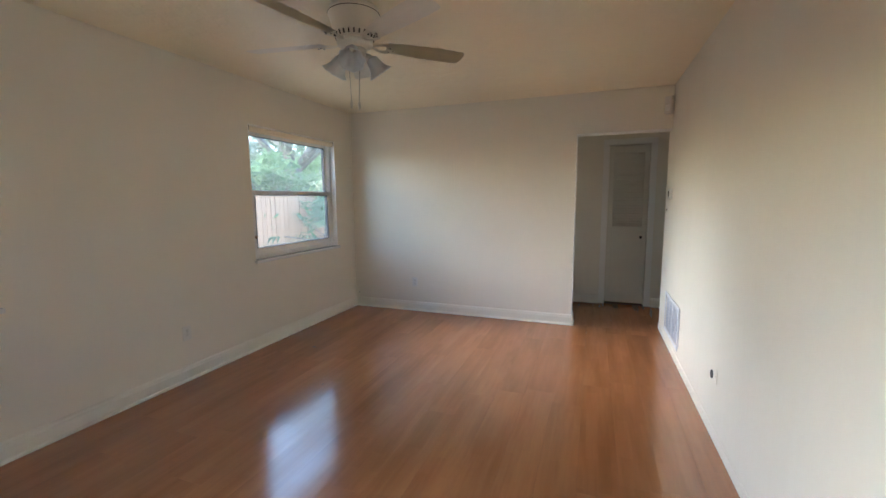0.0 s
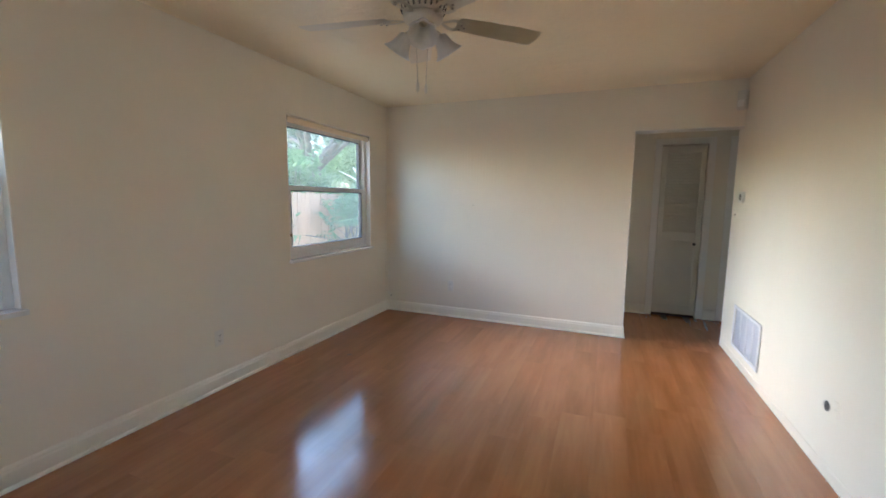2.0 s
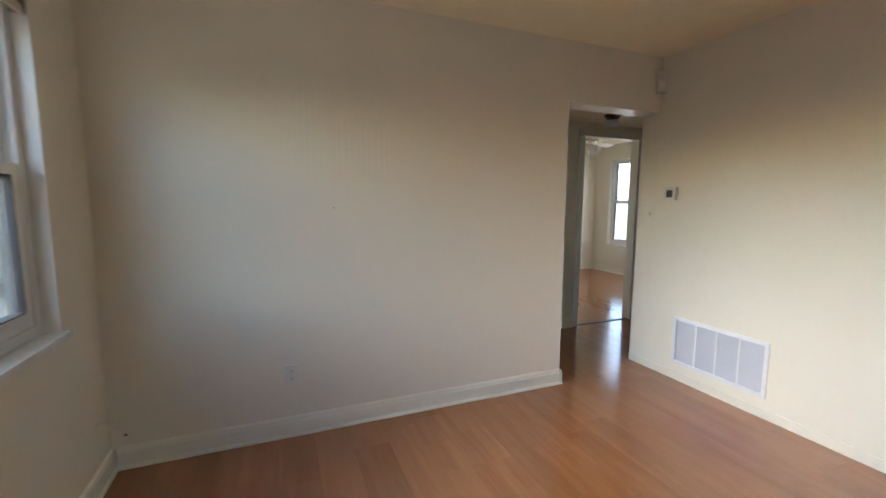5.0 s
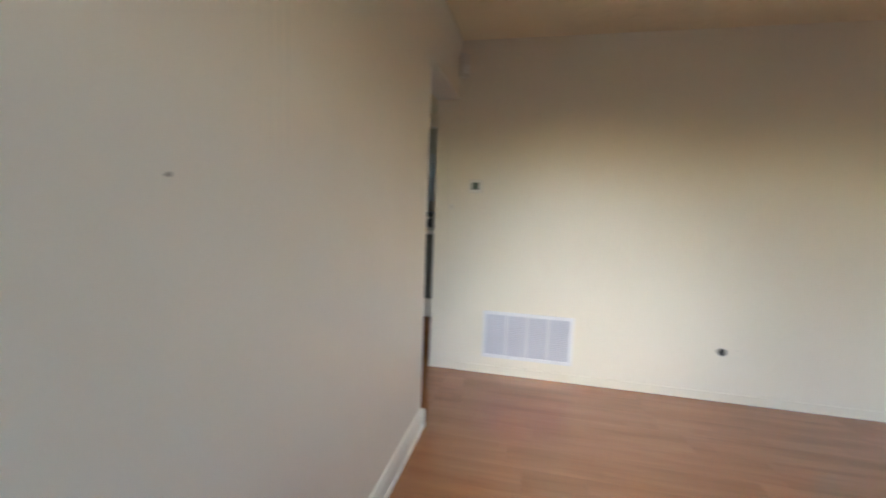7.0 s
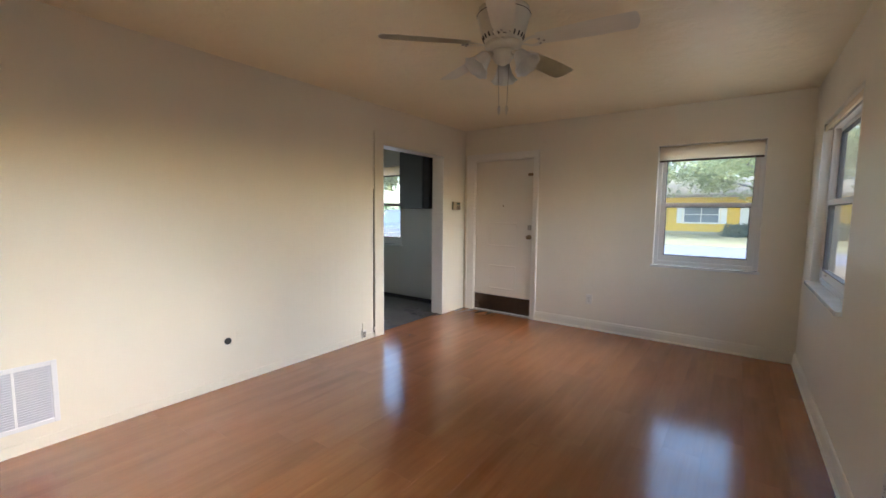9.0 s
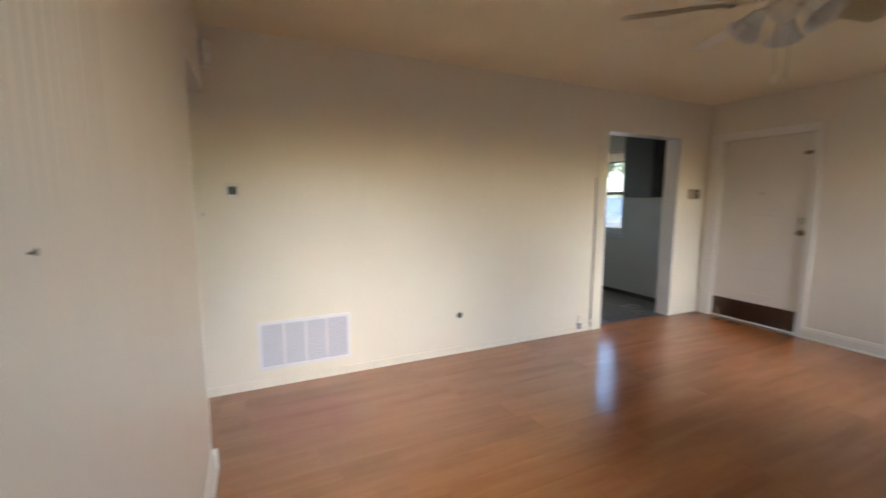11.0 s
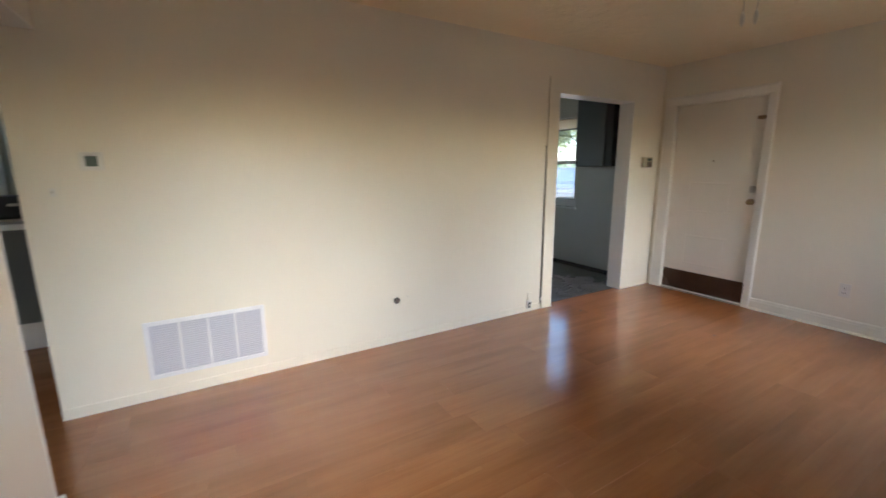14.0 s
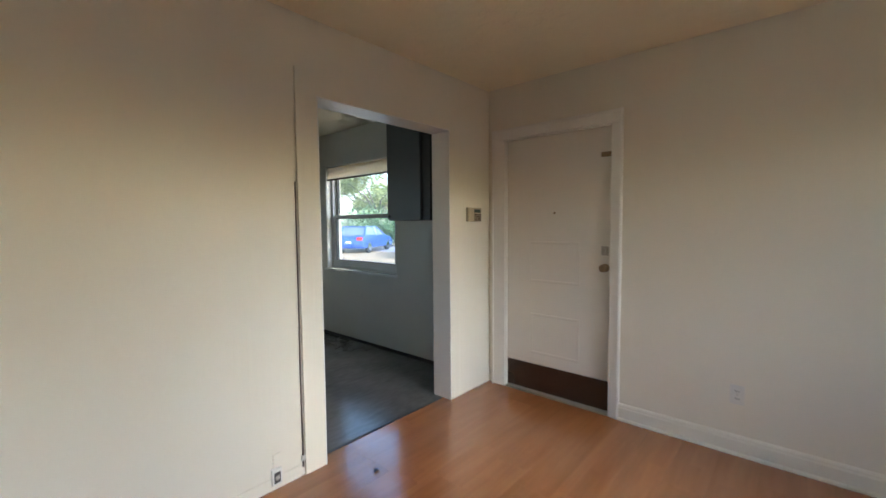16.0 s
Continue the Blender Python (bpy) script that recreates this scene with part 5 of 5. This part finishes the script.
def car(at, paint, label, tall=1.48, length=4.4, width=1.8):
    """A parked car: local X along its length, nose at +X."""
    top = thing("car", label, "car", at, "parked cars")
    h = length / 2
    prof = [(-h, 0.45), (-h + 0.03, 0.80), (-h + 0.10, 0.98), (-h * 0.62, 1.02), (-h * 0.02, 1.0), (h * 0.45, 0.98), (h * 0.86, 0.84), (h - 0.04, 0.70), (h, 0.48), (h - 0.06, 0.26), (-h + 0.06, 0.26)]
    bm = bmesh.new()
    f = bm.faces.new([bm.verts.new((px, -width / 2, pz)) for px, pz in prof])
    ext = bmesh.ops.extrude_face_region(bm, geom=[f])
    bmesh.ops.translate(bm, vec=(0, width, 0), verts=[v for v in ext["geom"] if isinstance(v, bmesh.types.BMVert)])
    bmesh.ops.bevel(bm, geom=bm.edges[:], offset=0.06, segments=3, profile=0.6, affect="EDGES")
    body = part("body", bm, paint, top, smooth=True)
    cabn = bmesh.new()
    w0, w1 = width / 2 - 0.06, width / 2 - 0.24
    lo = [cabn.verts.new(q) for q in ((-h * 0.86, -w0, 0.98), (h * 0.42, -w0, 0.98), (h * 0.42, w0, 0.98), (-h * 0.86, w0, 0.98))]
    hi = [cabn.verts.new(q) for q in ((-h * 0.60, -w1, tall - 0.05), (h * 0.08, -w1, tall - 0.05), (h * 0.08, w1, tall - 0.05), (-h * 0.60, w1, tall - 0.05))]
    for i in range(4):
        cabn.faces.new((lo[i], lo[(i + 1) % 4], hi[(i + 1) % 4], hi[i]))
    cabn.faces.new(hi)
    part("windows", cabn, PANEDARK, top, "dark car windows")
    part("roof", bx(bmesh.new(), -h * 0.62, -w1 - 0.02, tall - 0.06, h * 0.10, w1 + 0.02, tall, 0.03), paint, top)
    for s in (-1, 1):
        part("pillar", tube(bmesh.new(), [(-h * 0.88, s * w0, 0.96), (-h * 0.61, s * w1, tall - 0.04)], [0.07, 0.05], 8), paint, top)
        part("pillar", tube(bmesh.new(), [(h * 0.44, s * w0, 0.96), (h * 0.09, s * w1, tall - 0.04)], [0.05, 0.04], 8), paint, top)
        part("pillar", tube(bmesh.new(), [(-h * 0.14, s * (w0 + 0.01), 0.96), (-h * 0.16, s * (w1 + 0.01), tall - 0.04)], [0.05, 0.04], 8), paint, top)
        part("tail_light", bx(bmesh.new(), -h - 0.012, s * (width / 2 - 0.24) - 0.17, 0.70, -h + 0.10, s * (width / 2 - 0.24) + 0.17, 0.90, 0.03), REDLENS, top, "red tail light")
        part("headlight", bx(bmesh.new(), h - 0.16, s * (width / 2 - 0.25) - 0.17, 0.62, h + 0.006, s * (width / 2 - 0.25) + 0.17, 0.76, 0.03), FROST, top, "clear headlight")
        for wx in (-h * 0.62, h * 0.64):
            wh = part("wheel", lathe(bmesh.new(), [(0.10, -0.09), (0.30, -0.09), (0.32, -0.06), (0.32, 0.06), (0.30, 0.09), (0.10, 0.09)], 28), TYRE, top, smooth=False)
            wh.matrix_basis = pose(wx, s * (width / 2 - 0.08), 0.32, 90)
            part("rim", lathe(bmesh.new(), [(0.02, -0.096), (0.20, -0.094), (0.21, 0.0), (0.20, 0.094), (0.02, 0.096)], 20), CHROME, wh)
    gr_ = bmesh.new()
    for k_ in range(4):
        bx(gr_, h - 0.03, -0.42, 0.50 + k_ * 0.065, h + 0.014, 0.42, 0.525 + k_ * 0.065, 0.006)
    part("grille", gr_, CHROME, top)
    part("bumper", bx(bmesh.new(), h - 0.10, -width / 2 + 0.08, 0.28, h + 0.03, width / 2 - 0.08, 0.42, 0.03), paint, top)
    part("plate", bx(bmesh.new(), -h - 0.008, -0.17, 0.56, -h + 0.02, 0.17, 0.66, 0.004), TRIM, top)
    return top


car(pose(21.3, -12.4, G, 0, 0, -62), BLUECAR, "blue hatchback parked with its back to the house")
car(pose(15.5, -11.85, G, 0, 0, 122), SILVERCAR, "silver car parked with its grille towards the house", 1.62, 4.6, 1.9)
